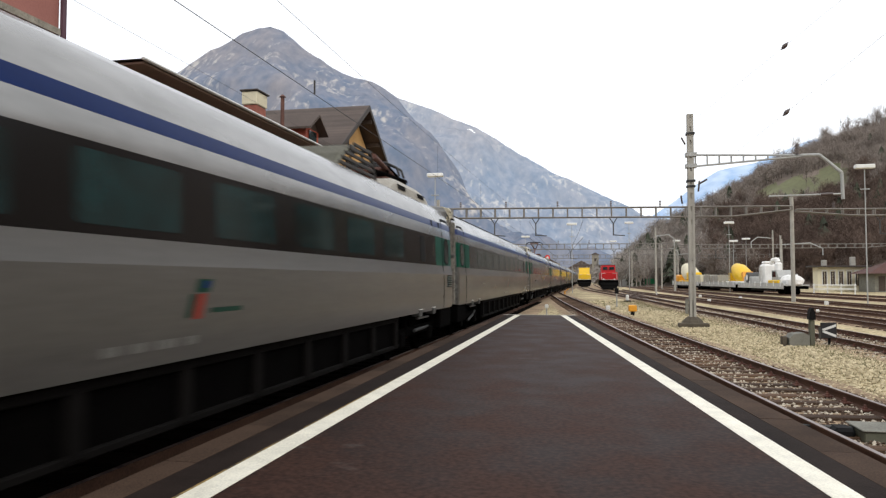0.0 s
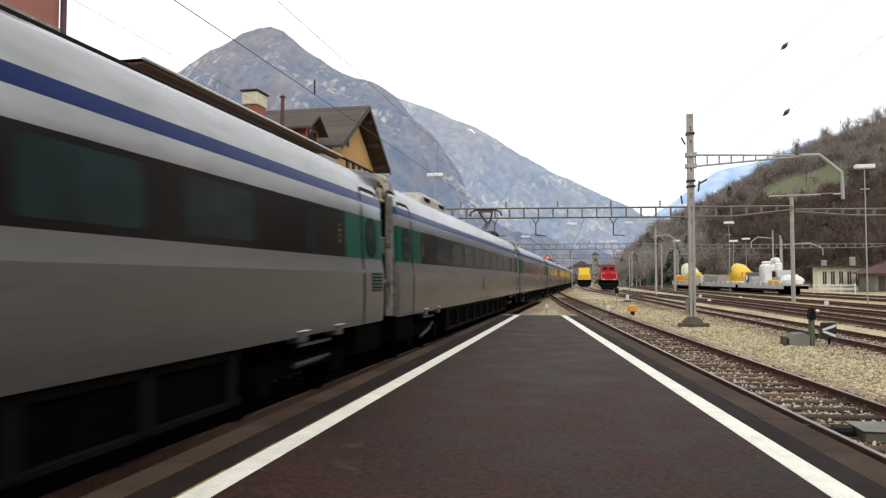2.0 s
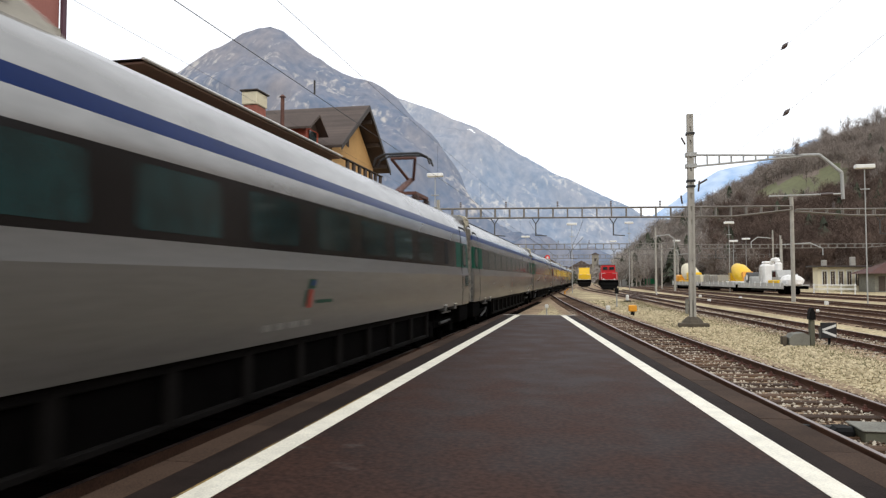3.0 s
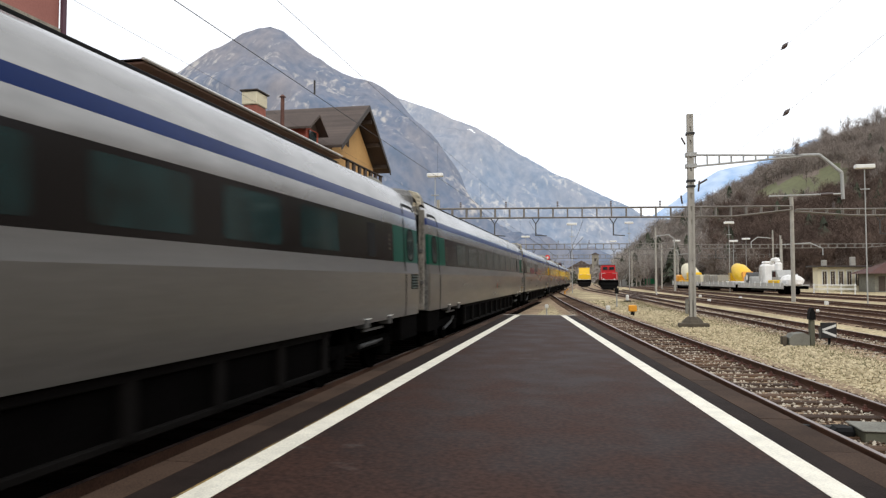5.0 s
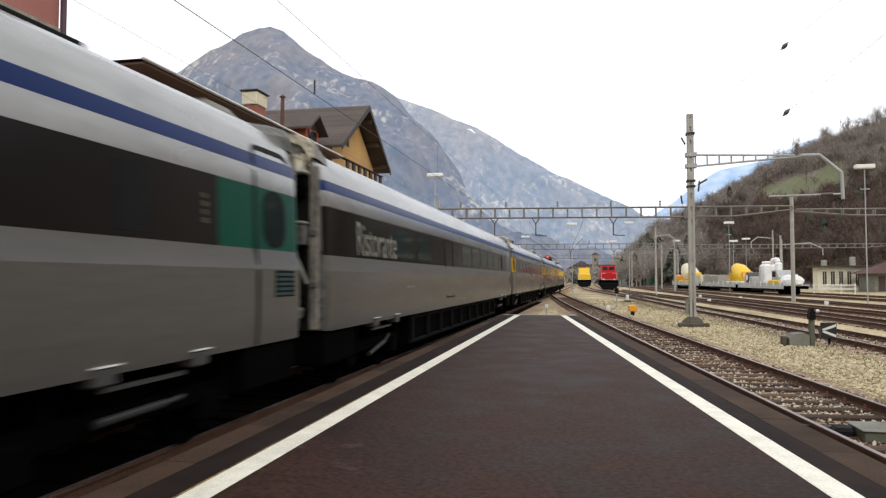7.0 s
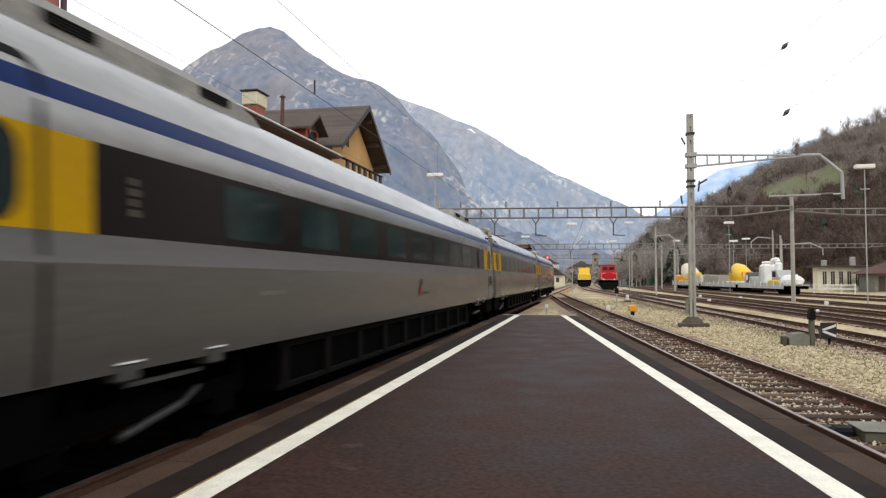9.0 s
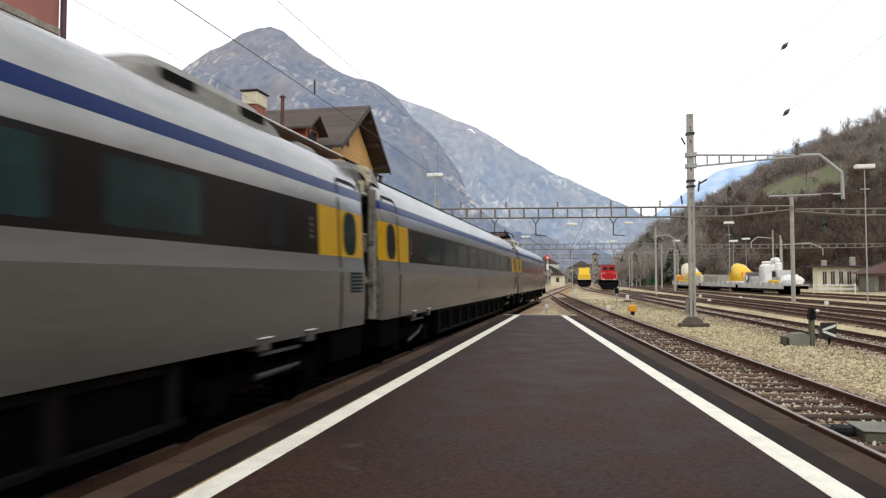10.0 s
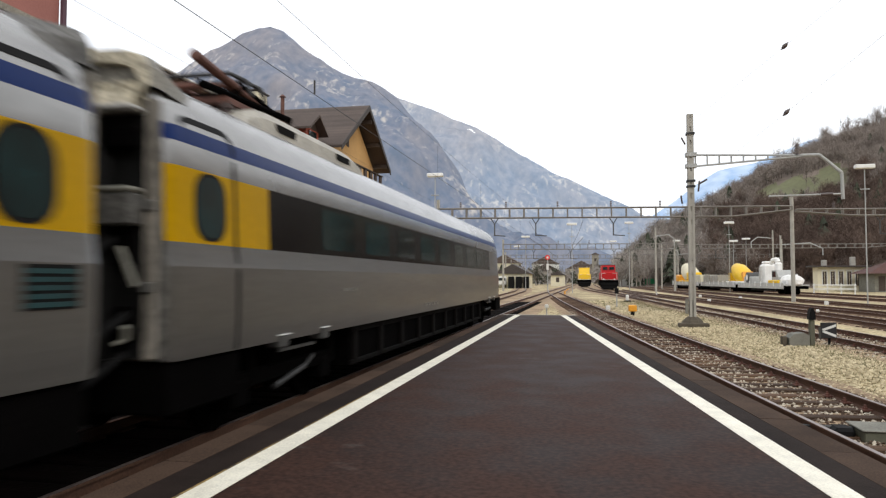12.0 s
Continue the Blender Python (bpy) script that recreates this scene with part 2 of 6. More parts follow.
SNOW = mat("old_snow", (0.82, 0.84, 0.87), 0.9, 0, 0.06, 0.01, 0.1, world_space=True)
HILL = mat("hill_leaf_litter", (0.23, 0.18, 0.14), 0.95, 0, 0.3, 0.02, 0.3, rgb2=(0.11, 0.085, 0.068), world_space=True)
MEADOW = mat("hill_meadow", (0.155, 0.16, 0.075), 0.95, 0, 0.3, 0.05, 0.6, world_space=True, rgb2=(0.10, 0.10, 0.052))
TWIG = mat("bare_branches", (0.33, 0.285, 0.25), 0.9, 0, 0.3, 0.012, 0.12, rgb2=(0.18, 0.15, 0.13), per_island=0.04, world_space=True, spec=0.03)
# TWIG made paler: the valley's haze is put into the colour
TWIG_HAZE = mat("hazed_far_branches", (0.40, 0.365, 0.33), 0.9, 0, 0.3, 0.012, 0.12, rgb2=(0.24, 0.215, 0.19), per_island=0.04, world_space=True, spec=0.03)
TWIG_R = mat("red_brown_branches", (0.165, 0.12, 0.096), 0.9, 0, 0.3, 0.015, 0.12, rgb2=(0.085, 0.06, 0.05), per_island=0.04, world_space=True, spec=0.03)
EVERG = mat("evergreen_clumps", (0.088, 0.098, 0.068), 0.9, 0, 0.3, 0.05, 2, rgb2=(0.045, 0.05, 0.038), per_island=0.2, spec=0.05)
GRASS = mat("dry_grass", (0.16, 0.15, 0.07), 0.9, 0, 0.3, 2, 20, per_island=0.5)
SIGNB = mat("black_sign", (0.012, 0.012, 0.014), 0.4, 0, 0.1)
SIGRED = mat("red_disc", (0.7, 0.03, 0.03), 0.5, 0, 0.1)
GBOX = mat("olive_grey_box", (0.10, 0.10, 0.068), 0.6, 0.1, 0.2, 3, 30)


# ---------- building blocks ----------
def part(name, bm, material, parent=None, label="", smooth=False, m=None):
    me = bpy.data.meshes.new(name)
    bm.normal_update()
    bm.to_mesh(me)
    bm.free()
    for mm in (material if isinstance(material, (list, tuple)) else [material]):
        me.materials.append(mm)
    if smooth:
        me.shade_smooth()
    ob = new(name, me)
    if parent is not None:
        ob.parent = parent
    if m is not None:
        ob.matrix_basis = m
    if label:
        ob["label"] = label
    return ob


def thing(name, label, category, m=None, group="", kind=""):
    ob = new(name)
    ob.empty_display_size = 0.3
    if m is not None:
        ob.matrix_basis = m
    return tagged(ob, label, category, group, kind)


def box(bm, x0, x1, y0, y1, z0, z1, bevel=0.0, mi=0):
    res = bmesh.ops.create_cube(bm, size=1.0)
    vs = res["verts"]
    for v in vs:
        v.co = Vector((x0 + (v.co.x + 0.5) * (x1 - x0), y0 + (v.co.y + 0.5) * (y1 - y0), z0 + (v.co.z + 0.5) * (z1 - z0)))
    fs = {f for v in vs for f in v.link_faces}
    for f in fs:
        f.material_index = mi
    if bevel:
        es = list({e for v in vs for e in v.link_edges})
        bmesh.ops.bevel(bm, geom=es, offset=bevel, segments=1, affect="EDGES")
    return bm


def boxes(*lst, bevel=0.0):
    bm = bmesh.new()
    for b in lst:
        box(bm, *b, bevel=bevel)
    return bm


def tube(bm, a, b, r, seg=8, r2=None):
    a, b = Vector(a), Vector(b)
    d = b - a
    m = Matrix.Translation((a + b) / 2) @ d.to_track_quat("Z", "Y").to_matrix().to_4x4()
    bmesh.ops.create_cone(bm, cap_ends=True, segments=seg, radius1=r, radius2=r if r2 is None else r2, depth=d.length, matrix=m)
    return bm


def tubes(*lst):
    bm = bmesh.new()
    for t in lst:
        tube(bm, *t)
    return bm


def grid_faces(bm, rows, closed=False, mi=None):
    """Skin rows of points, row to row."""
    vs = [[bm.verts.new(p) for p in r] for r in rows]
    for i in range(len(vs) - 1):
        n = len(vs[i])
        for j in range(n if closed else n - 1):
            k = (j + 1) % n
            f = bm.faces.new((vs[i][j], vs[i][k], vs[i + 1][k], vs[i + 1][j]))
            if mi is not None:
                f.material_index = mi(i, j)
    return vs


def prism(bm, poly, axis, a, b):
    """A polygon of 2D points drawn out along an axis from a to b."""
    def at(p, s):
        return {"x": (s, p[0], p[1]), "y": (p[0], s, p[1]), "z": (p[0], p[1], s)}[axis]
    lo, hi = [bm.verts.new(at(p, a)) for p in poly], [bm.verts.new(at(p, b)) for p in poly]
    bm.faces.new(lo)
    bm.faces.new(hi[::-1])
    for i in range(len(poly)):
        j = (i + 1) % len(poly)
        bm.faces.new((lo[i], hi[i], hi[j], lo[j]))
    bmesh.ops.recalc_face_normals(bm, faces=bm.faces)
    return bm


def lerp(pts, x):
    """Piecewise linear curve through (x, y) pairs."""
    if x <= pts[0][0]:
        return pts[0][1]
    for (x0, y0), (x1, y1) in zip(pts, pts[1:]):
        if x <= x1:
            return y0 + (y1 - y0) * (x - x0) / (x1 - x0)
    return pts[-1][1]


PLAT_Z = 0.24
GROUND_Z = -0.205
TRACK_X = -5.16


# ---------- ground, platform, tracks ----------
def ground():
    bm = bmesh.new()
    ring = [0, 4, 8, 16, 30, 60, 120, 240, 480, 960, 2000, 4500]
    rows = []
    for i, r in enumerate(ring):
        rows.append([(r * math.cos(a * math.tau / 40), 20 + r * math.sin(a * math.tau / 40), GROUND_Z) for a in range(40)])
    grid_faces(bm, rows[1:], closed=True)
    bm.faces.new([bm.verts.new(p) for p in rows[1]])
    bmesh.ops.remove_doubles(bm, verts=bm.verts, dist=0.001)
    bmesh.ops.recalc_face_normals(bm, faces=bm.faces)
    return tagged(part("ground", bm, GRAVEL), "pale trodden gravel of the station yard with sparse weeds", "ground", kind="structure")


def left_edge(y):
    return -3.62 - 0.0105 * (y - 5)


def right_edge(y):
    return 2.60 - 0.115 * (y - 5)


def ribbon(bm, fa, fb, y0, y1, z0, z1, n=24):
    """A slab between two lines x = fa(y) and x = fb(y)."""
    ys = [y0 + (y1 - y0) * i / n for i in range(n + 1)]
    grid_faces(bm, [[(fa(y), y, z0), (fa(y), y, z1), (fb(y), y, z1), (fb(y), y, z0)] for y in ys], closed=True)
    for y in (y0, y1):
        bm.faces.new([bm.verts.new(p) for p in ((fa(y), y, z0), (fa(y), y, z1), (fb(y), y, z1), (fb(y), y, z0))])
    bmesh.ops.recalc_face_normals(bm, faces=bm.faces)
    return bm


P0, P1 = -14.0, 30.6


def platform():
    top = thing("platform", "low island platform of dark damp asphalt between two tracks", "platform", kind="structure")
    part("asphalt_surface", ribbon(bmesh.new(), lambda y: left_edge(y) + 0.72, lambda y: right_edge(y) - 0.62, P0, P1, GROUND_Z - 0.1, PLAT_Z), ASPHALT, top)
    for name, f, side in (("left", left_edge, 1), ("right", right_edge, -1)):
        w = 0.72 if side > 0 else 0.62
        fa, fb = (lambda y, f=f, s=side: f(y) + s * 0.36), (lambda y, f=f, s=side, w=w: f(y) + s * w)
        part("asphalt_border", ribbon(bmesh.new(), fa, fb, P0, P1, GROUND_Z - 0.1, PLAT_Z - 0.004), ASPHALT_E, top, "darker rougher asphalt border")
        y = P0
        while y < P1 - 0.1:
            y2 = min(y + 1.5, P1)
            part("kerb_stone", ribbon(bmesh.new(), lambda q, f=f, s=side: f(q) + (0.055 if s > 0 else 0), lambda q, f=f, s=side: f(q) + s * 0.356, y + 0.0015, y2 - 0.0015, GROUND_Z - 0.1, PLAT_Z - 0.002 + random.uniform(-0.003, 0.003), 1), KERB, top)
            y = y2
    part("end_kerb", boxes((left_edge(P1) + 0.2, right_edge(P1) - 0.2, P1 + 0.004, P1 + 0.2, GROUND_Z - 0.1, PLAT_Z + 0.01), bevel=0.01), CONC, top, "pale concrete kerb across the platform end")
    part("white_line", ribbon(bmesh.new(), lambda y: left_edge(y) + 0.735, lambda y: left_edge(y) + 0.97, P0, P1 - 0.1, PLAT_Z - 0.02, PLAT_Z + 0.004), LINE, top, "worn white safety line")
    part("white_line", ribbon(bmesh.new(), lambda y: right_edge(y) - 0.87, lambda y: right_edge(y) - 0.635, P0, P1 - 0.1, PLAT_Z - 0.02, PLAT_Z + 0.004), LINE, top, "worn white safety line")
    part("rust_stain", ribbon(bmesh.new(), lambda y: left_edge(y) + 0.705, lambda y: left_edge(y) + 0.733, P0, 11, PLAT_Z - 0.02, PLAT_Z + 0.002), STAIN, top, "yellow-brown dirt along the white line")
    return top


RAILP = [(-0.07, -0.17), (0.07, -0.17), (0.07, -0.15), (0.012, -0.12), (0.012, -0.04), (0.036, -0.03), (0.036, -0.004), (0.03, 0), (-0.03, 0), (-0.036, -0.004), (-0.036, -0.03), (-0.012, -0.04), (-0.012, -0.12), (-0.07, -0.15)]


def rail_mesh(path, off, z=0.0):
    """A rail along a path of (x, y), off metres to its side."""
    bm = bmesh.new()
    rows = []
    for i, (x, y) in enumerate(path):
        a, b = path[max(0, i - 1)], path[min(len(path) - 1, i + 1)]
        d = Vector((b[0] - a[0], b[1] - a[1])).normalized()
        nx, ny = d.y, -d.x
        rows.append([(x + nx * (off + u), y + ny * (off + u), z + w) for u, w in RAILP])
    grid_faces(bm, rows, closed=True, mi=lambda i, j: 1 if j == 7 else 0)
    bmesh.ops.recalc_face_normals(bm, faces=bm.faces)
    return bm


T3 = [(-40, 13.4), (21, 8.25), (29, 8.0), (36, 7.5), (49, 6.4), (90, 4.6), (122, 3.25), (260, 2.0)]
SLEEPERS = {}


def track(name, label, pts, y0, y1, sleepers=(0, 0), bed=1.6, z=0.0, step=3.0, bedding=None, low=0.0, sunk=0.0, chairs=0):
    top = thing(name, label, "railway track", kind="structure")
    n = max(2, int((y1 - y0) / step))
    f = lambda y: smooth_x(pts, y)
    path = [(f(y0 + (y1 - y0) * i / n), y0 + (y1 - y0) * i / n) for i in range(n + 1)]
    for off in (-0.7535, 0.7535):
        part("rail", rail_mesh(path, off, z), [RAIL, RAILTOP], top)
    bm = bmesh.new()
    # up to y = 34 a given bedding, the copy with painted shade, replaces BALLAST
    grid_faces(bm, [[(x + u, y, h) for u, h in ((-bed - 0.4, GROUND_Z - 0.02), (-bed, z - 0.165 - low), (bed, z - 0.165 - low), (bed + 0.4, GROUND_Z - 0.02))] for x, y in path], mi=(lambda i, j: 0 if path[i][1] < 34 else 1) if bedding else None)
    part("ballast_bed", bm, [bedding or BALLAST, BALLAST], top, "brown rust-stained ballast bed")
    wood = SLEEPER_SHADE if bedding else WOODSL
    if wood.name not in SLEEPERS:
        b = boxes((-1.25, 1.25, -0.12, 0.12, -0.27, -0.128), bevel=0.012)
        SLEEPERS[wood.name] = bpy.data.meshes.new("sleeper")
        b.to_mesh(SLEEPERS[wood.name])
        b.free()
        SLEEPERS[wood.name].materials.append(wood)
    s0, s1 = sleepers
    y = s0
    while y < s1:
        ob = new("sleeper", SLEEPERS[wood.name])
        ob.parent = top
        ang = math.degrees(math.atan2(f(y + 0.5) - f(y - 0.5), 1.0))
        ob.matrix_basis = pose(f(y) + random.uniform(-0.03, 0.03), y, z - sunk + random.uniform(-0.012, 0.006), 0, random.uniform(-0.5, 0.5), -ang + random.uniform(-1, 1))
        if chairs and y < chairs:
            for off in (-0.7535, 0.7535):
                c = new("rail_chair", chair_mesh())
                c.parent = top
                c.matrix_basis = pose(f(y) + off, y, z, 0, 0, -ang)
        y += 0.62 + random.uniform(-0.02, 0.02)
    return top


CHAIR = []


def chair_mesh():
    """A rusty base plate with a clip bolt on each side of the rail."""
    if not CHAIR:
        bm = boxes((-0.15, 0.15, -0.075, 0.075, -0.14, -0.118), (-0.125, -0.075, -0.035, 0.035, -0.118, -0.085), (0.075, 0.125, -0.035, 0.035, -0.118, -0.085))
        for x in (-0.1, 0.1):
            tube(bm, (x, 0, -0.085), (x, 0, -0.055), 0.018, 6)
        CHAIR.append(bpy.data.meshes.new("rail_chair"))
        bm.to_mesh(CHAIR[0])
        bm.free()
        CHAIR[0].materials.append(RUSTY)
    return CHAIR[0]


def smooth_x(pts, y):
    """A smooth line x(y) through the given (y, x) pairs."""
    return (lerp(pts, y - 6) + lerp(pts, y - 2) + lerp(pts, y + 2) + lerp(pts, y + 6)) / 4


def tracks():
    track("track_1", "main track with brown ballast beside the platform", [(-60, TRACK_X), (400, TRACK_X)], -40, 330, (-2, 60), bed=2.0, bedding=BALLAST_SHADE)
    track("track_2", "rusty side track curving along the platform to a turnout", [(-40, 9.4), (0, 4.55), (8, 3.66), (20, 2.37), (32, 1.13), (45, -0.17), (60, -1.6), (81, -3.42), (100, -5.0), (112, -5.4)], -30, 104, (-9, 75), low=0.006, chairs=42)
    track("track_3", "rusty yard track on brown ballast", T3, -20, 250, (10, 80), sunk=0.032, chairs=34)
    track("track_4", "yard track with rust-brown rails", [(-40, 21.5), (32, 16.1), (44, 15.2), (60, 13.6), (90, 12.4), (118, 11.3), (300, 5)], -10, 260, (22, 90), low=0.003, sunk=0.032, bed=1.1)
    track("track_5", "yard track with rust-brown rails", [(-40, 23.5), (50, 19.4), (66, 18.2), (118, 15.0), (300, 7)], 0, 260, (36, 90), sunk=0.032, bed=1.1)
    track("track_6", "siding with rust-brown rails under a flat wagon", [(-40, 34.7), (87, 23.6), (147, 18.3), (300, 9)], 10, 260, bed=1.1)
    track("track_7", "outer siding with rust-brown rails", [(-40, 40.0), (87, 29.5), (147, 24.0), (300, 13)], 10, 260, bed=1.1)
    track("track_8", "track crossing over to the far sidings", [(30, -8), (70, -9.0), (110, -10.5), (200, -18)], 30, 220, low=0.015)
    track("track_10", "yard track leading off towards the turnouts", [(-40, 17.0), (25, 12.5), (43, 11.6), (56, 10.8), (80, 8.2), (110, 5.6), (140, 4.4)], -10, 128, (20, 80), low=0.009, sunk=0.032, bed=1.1)
    track("track_9", "track under a parked yellow locomotive", [(46, 6.6), (60, 5.9), (80, 4.2), (100, 2.3), (120, 0.6), (140, -0.5), (165, -1.0), (260, -1.5)], 52, 260, low=0.012)


# ---------- the train ----------
PITCH, GAP, BANDX = 25.9, 0.95, 2.1
HALF = (PITCH - GAP) / 2
SIDE = [(1.38, 1.018), (1.394, 1.16), (1.402, 1.42), (1.4, 1.91), (1.362, 2.142), (1.332, 2.878), (1.317, 3.113), (1.287, 3.272), (1.215, 3.48), (1.08, 3.665), (0.85, 3.81), (0.5, 3.885), (0, 3.905)]
PROF = SIDE + [(-x, z) for x, z in SIDE[-2::-1]]


def side_x(z):
    return lerp([(b, a) for a, b in SIDE[:9]], z)


def car_body(front, rear, nose, fb):
    """The shell: bands by height, door colours at the two ends. front is at -y."""
    mats = [SILVER, BAND, BLUE, ROOF_STRIP, GREEN, YELLOW, ENDGREY]
    col = {"green": 4, "yellow": 5, "dark": 1}
    ys = [-HALF, -HALF + 0.05, -HALF + 0.16, -HALF + fb] + [-HALF + BANDX + (2 * HALF - 2 * BANDX) * i / 10 for i in range(1, 10)] + [HALF - BANDX, HALF - 0.16, HALF - 0.05, HALF]
    if nose:
        ys[12] = HALF - 3.5
    sc = [0.965, 0.99, 1.0] + [1.0] * (len(ys) - 6) + [1.0, 0.99, 0.965]
    rows = []
    for y, s in zip(ys, sc):
        rows.append([(x * s, y, 2.2 + (z - 2.2) * (1 if s == 1 else 0.5 + 0.5 * s)) for x, z in PROF])
    if nose:
        rows = rows[:-4]
        for d, w, top in ((0, 1.0, 1.0), (0.9, 0.99, 0.985), (1.5, 0.96, 0.93), (2.0, 0.91, 0.82), (2.4, 0.83, 0.62), (2.65, 0.72, 0.40)):
            rows.append([(x * w, HALF - BANDX + d, z if z < 1.4 else 1.4 + (z - 1.4) * top) for x, z in PROF])
    n = len(PROF)

    def which(i, j):
        k = min(j, n - 2 - j)
        y = (rows[i][0][1] + rows[i + 1][0][1]) / 2
        if k == 4:
            if y < -HALF + fb:
                return col[front]
            if y > HALF - (3.4 if nose else BANDX):
                return 0 if nose else col[rear]
            return 1
        # k == 5 is silver too; the lighter roof colour stands for its sky sheen
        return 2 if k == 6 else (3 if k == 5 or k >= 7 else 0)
    bm = bmesh.new()
    vs = grid_faces(bm, rows, mi=which)
    for r in (vs[0], vs[-1]):
        bm.faces.new(r).material_index = 6
    for a, b in zip(vs, vs[1:]):
        bm.faces.new((a[0], a[-1], b[-1], b[0]))
    bmesh.ops.recalc_face_normals(bm, faces=bm.faces)
    return bm, mats


def skew_panel(bm, y0, y1, z0, z1, out, round_=0.0, mi=0, side=1, n=5):
    """A thin panel that lies on the car's side, its corners rounded."""
    pts = []
    if round_:
        for cx, cz, a0 in ((y1 - round_, z1 - round_, 0), (y0 + round_, z1 - round_, 90), (y0 + round_, z0 + round_, 180), (y1 - round_, z0 + round_, 270)):
            for i in range(n):
                a = radians(a0 + 90 * i / (n - 1))
                pts.append((cx + round_ * math.cos(a), cz + round_ * math.sin(a)))
    else:
        pts = [(y1, z1), (y0, z1), (y0, z0), (y1, z0)]
    a = [bm.verts.new((side * (side_x(z) + out), y, z)) for y, z in pts]
    b = [bm.verts.new((side * (side_x(z) - 0.02), y, z)) for y, z in pts]
    bm.faces.new(a).material_index = mi
    for i in range(len(a)):
        j = (i + 1) % len(a)
        bm.faces.new((a[i], b[i], b[j], a[j])).material_index = mi
    bmesh.ops.recalc_face_normals(bm, faces=bm.faces)
    return bm


def outline(bm, y0, y1, z0, z1, w, out, rnd=0.16, legs=2):
    """The dark rubber seam of a door: one bent strip up one side, over the top and down the other."""
    path = [(y0, z0 + (z1 - rnd - z0) * i / 8) for i in range(9)]
    path += [(y0 + rnd - rnd * math.cos(radians(a)), z1 - rnd + rnd * math.sin(radians(a))) for a in (30, 60, 90)]
    path += [(y1 - rnd + rnd * math.sin(radians(a)), z1 - rnd + rnd * math.cos(radians(a))) for a in (0, 30, 60)]
    path += [(y1, z0 + (z1 - rnd - z0) * i / 8) for i in range(8, -1, -1)]
    path = path[:-9] if legs == -1 else path[9:] if legs == 1 else path
    rows = []
    for i, (y, z) in enumerate(path):
        a, b = path[max(0, i - 1)], path[min(len(path) - 1, i + 1)]
        d = Vector((b[0] - a[0], b[1] - a[1])).normalized()
        n = Vector((-d.y, d.x)) * w / 2
        pts = []
        for k, o in ((-1, -0.02), (-1, out), (1, out), (1, -0.02)):
            yy, zz = y + k * n.x, z + k * n.y
            pts.append((side_x(zz) + o, yy, zz))
        rows.append(pts)
    grid_faces(bm, rows, closed=True)
    bmesh.ops.recalc_face_normals(bm, faces=bm.faces)
    return bm


def wheelset():
    bm = bmesh.new()
    for s in (-1, 1):
        tube(bm, (s * 0.69, 0, 0), (s * 0.82, 0, 0), 0.445, 24)
        tube(bm, (s * 0.82, 0, 0), (s * 0.835, 0, 0), 0.36, 24, 0.33)
        tube(bm, (s * 0.835, 0, 0), (s * 0.93, 0, 0), 0.13, 12)
        box(bm, s * 0.836 - 0.01, s * 0.836 + 0.01, -0.03, 0.03, -0.3, 0.3)
    tube(bm, (-0.7, 0, 0), (0.7, 0, 0), 0.09, 12)
    return bm


def build_bogie(car, y, flip, wheels):
    b = boxes((-1.12, -0.98, -1.75, 1.75, 0.48, 0.68), (0.98, 1.12, -1.75, 1.75, 0.48, 0.68), (-1.05, 1.05, -0.35, 0.35, 0.5, 0.85), bevel=0.02)
    for s in (-1, 1):
        for d in (-1.35, 1.35):
            box(b, s * 1.02 - 0.14, s * 1.02 + 0.14, d - 0.2, d + 0.2, 0.28, 0.6, 0.03)
            tube(b, (s * 1.05, d + 0.35, 0.5), (s * 1.05, d + 0.35, 0.95), 0.1, 10)
    bog = part("bogie_frame", b, UNDER, car, "grimy black bogie", m=pose(0, y, 0))
    lo = 0.42 if flip < 0 else 0.6
    damp = tubes(((1.2, -0.55, lo), (1.22, 0.35, lo + (0.15 if flip < 0 else 0.02)), 0.042, 10), ((1.22, 0.35, lo + (0.15 if flip < 0 else 0.02)), (1.24, 0.62, 0.7 if flip < 0 else 0.64), 0.03, 8))
    part("damper", damp, DAMP, bog, "grimy hydraulic damper tube")
    for d in (-0.7, 0.7):
        br = part("bracket", boxes((1.2, 1.41, d - 0.13, d + 0.13, 0.93, 1.085), bevel=0.02), STEEL, bog, "pale bracket under the sill")
        part("bracket_edge", boxes((1.2, 1.42, d - 0.16, d + 0.16, 1.088, 1.1)), WHITEP, bog, "white top edge")
    bar = boxes((1.25, 1.29, -0.6, 0.6, 0.86, 0.9))
    part("link_bar", bar, STEEL, bog)
    for d in (-1.35, 1.35):
        w = new("wheelset", WHEEL)
        w.parent = bog
        w.matrix_basis = pose(0, d, 0.445)
        wheels.append((w, d))


WHEEL = None
WHEELS = []


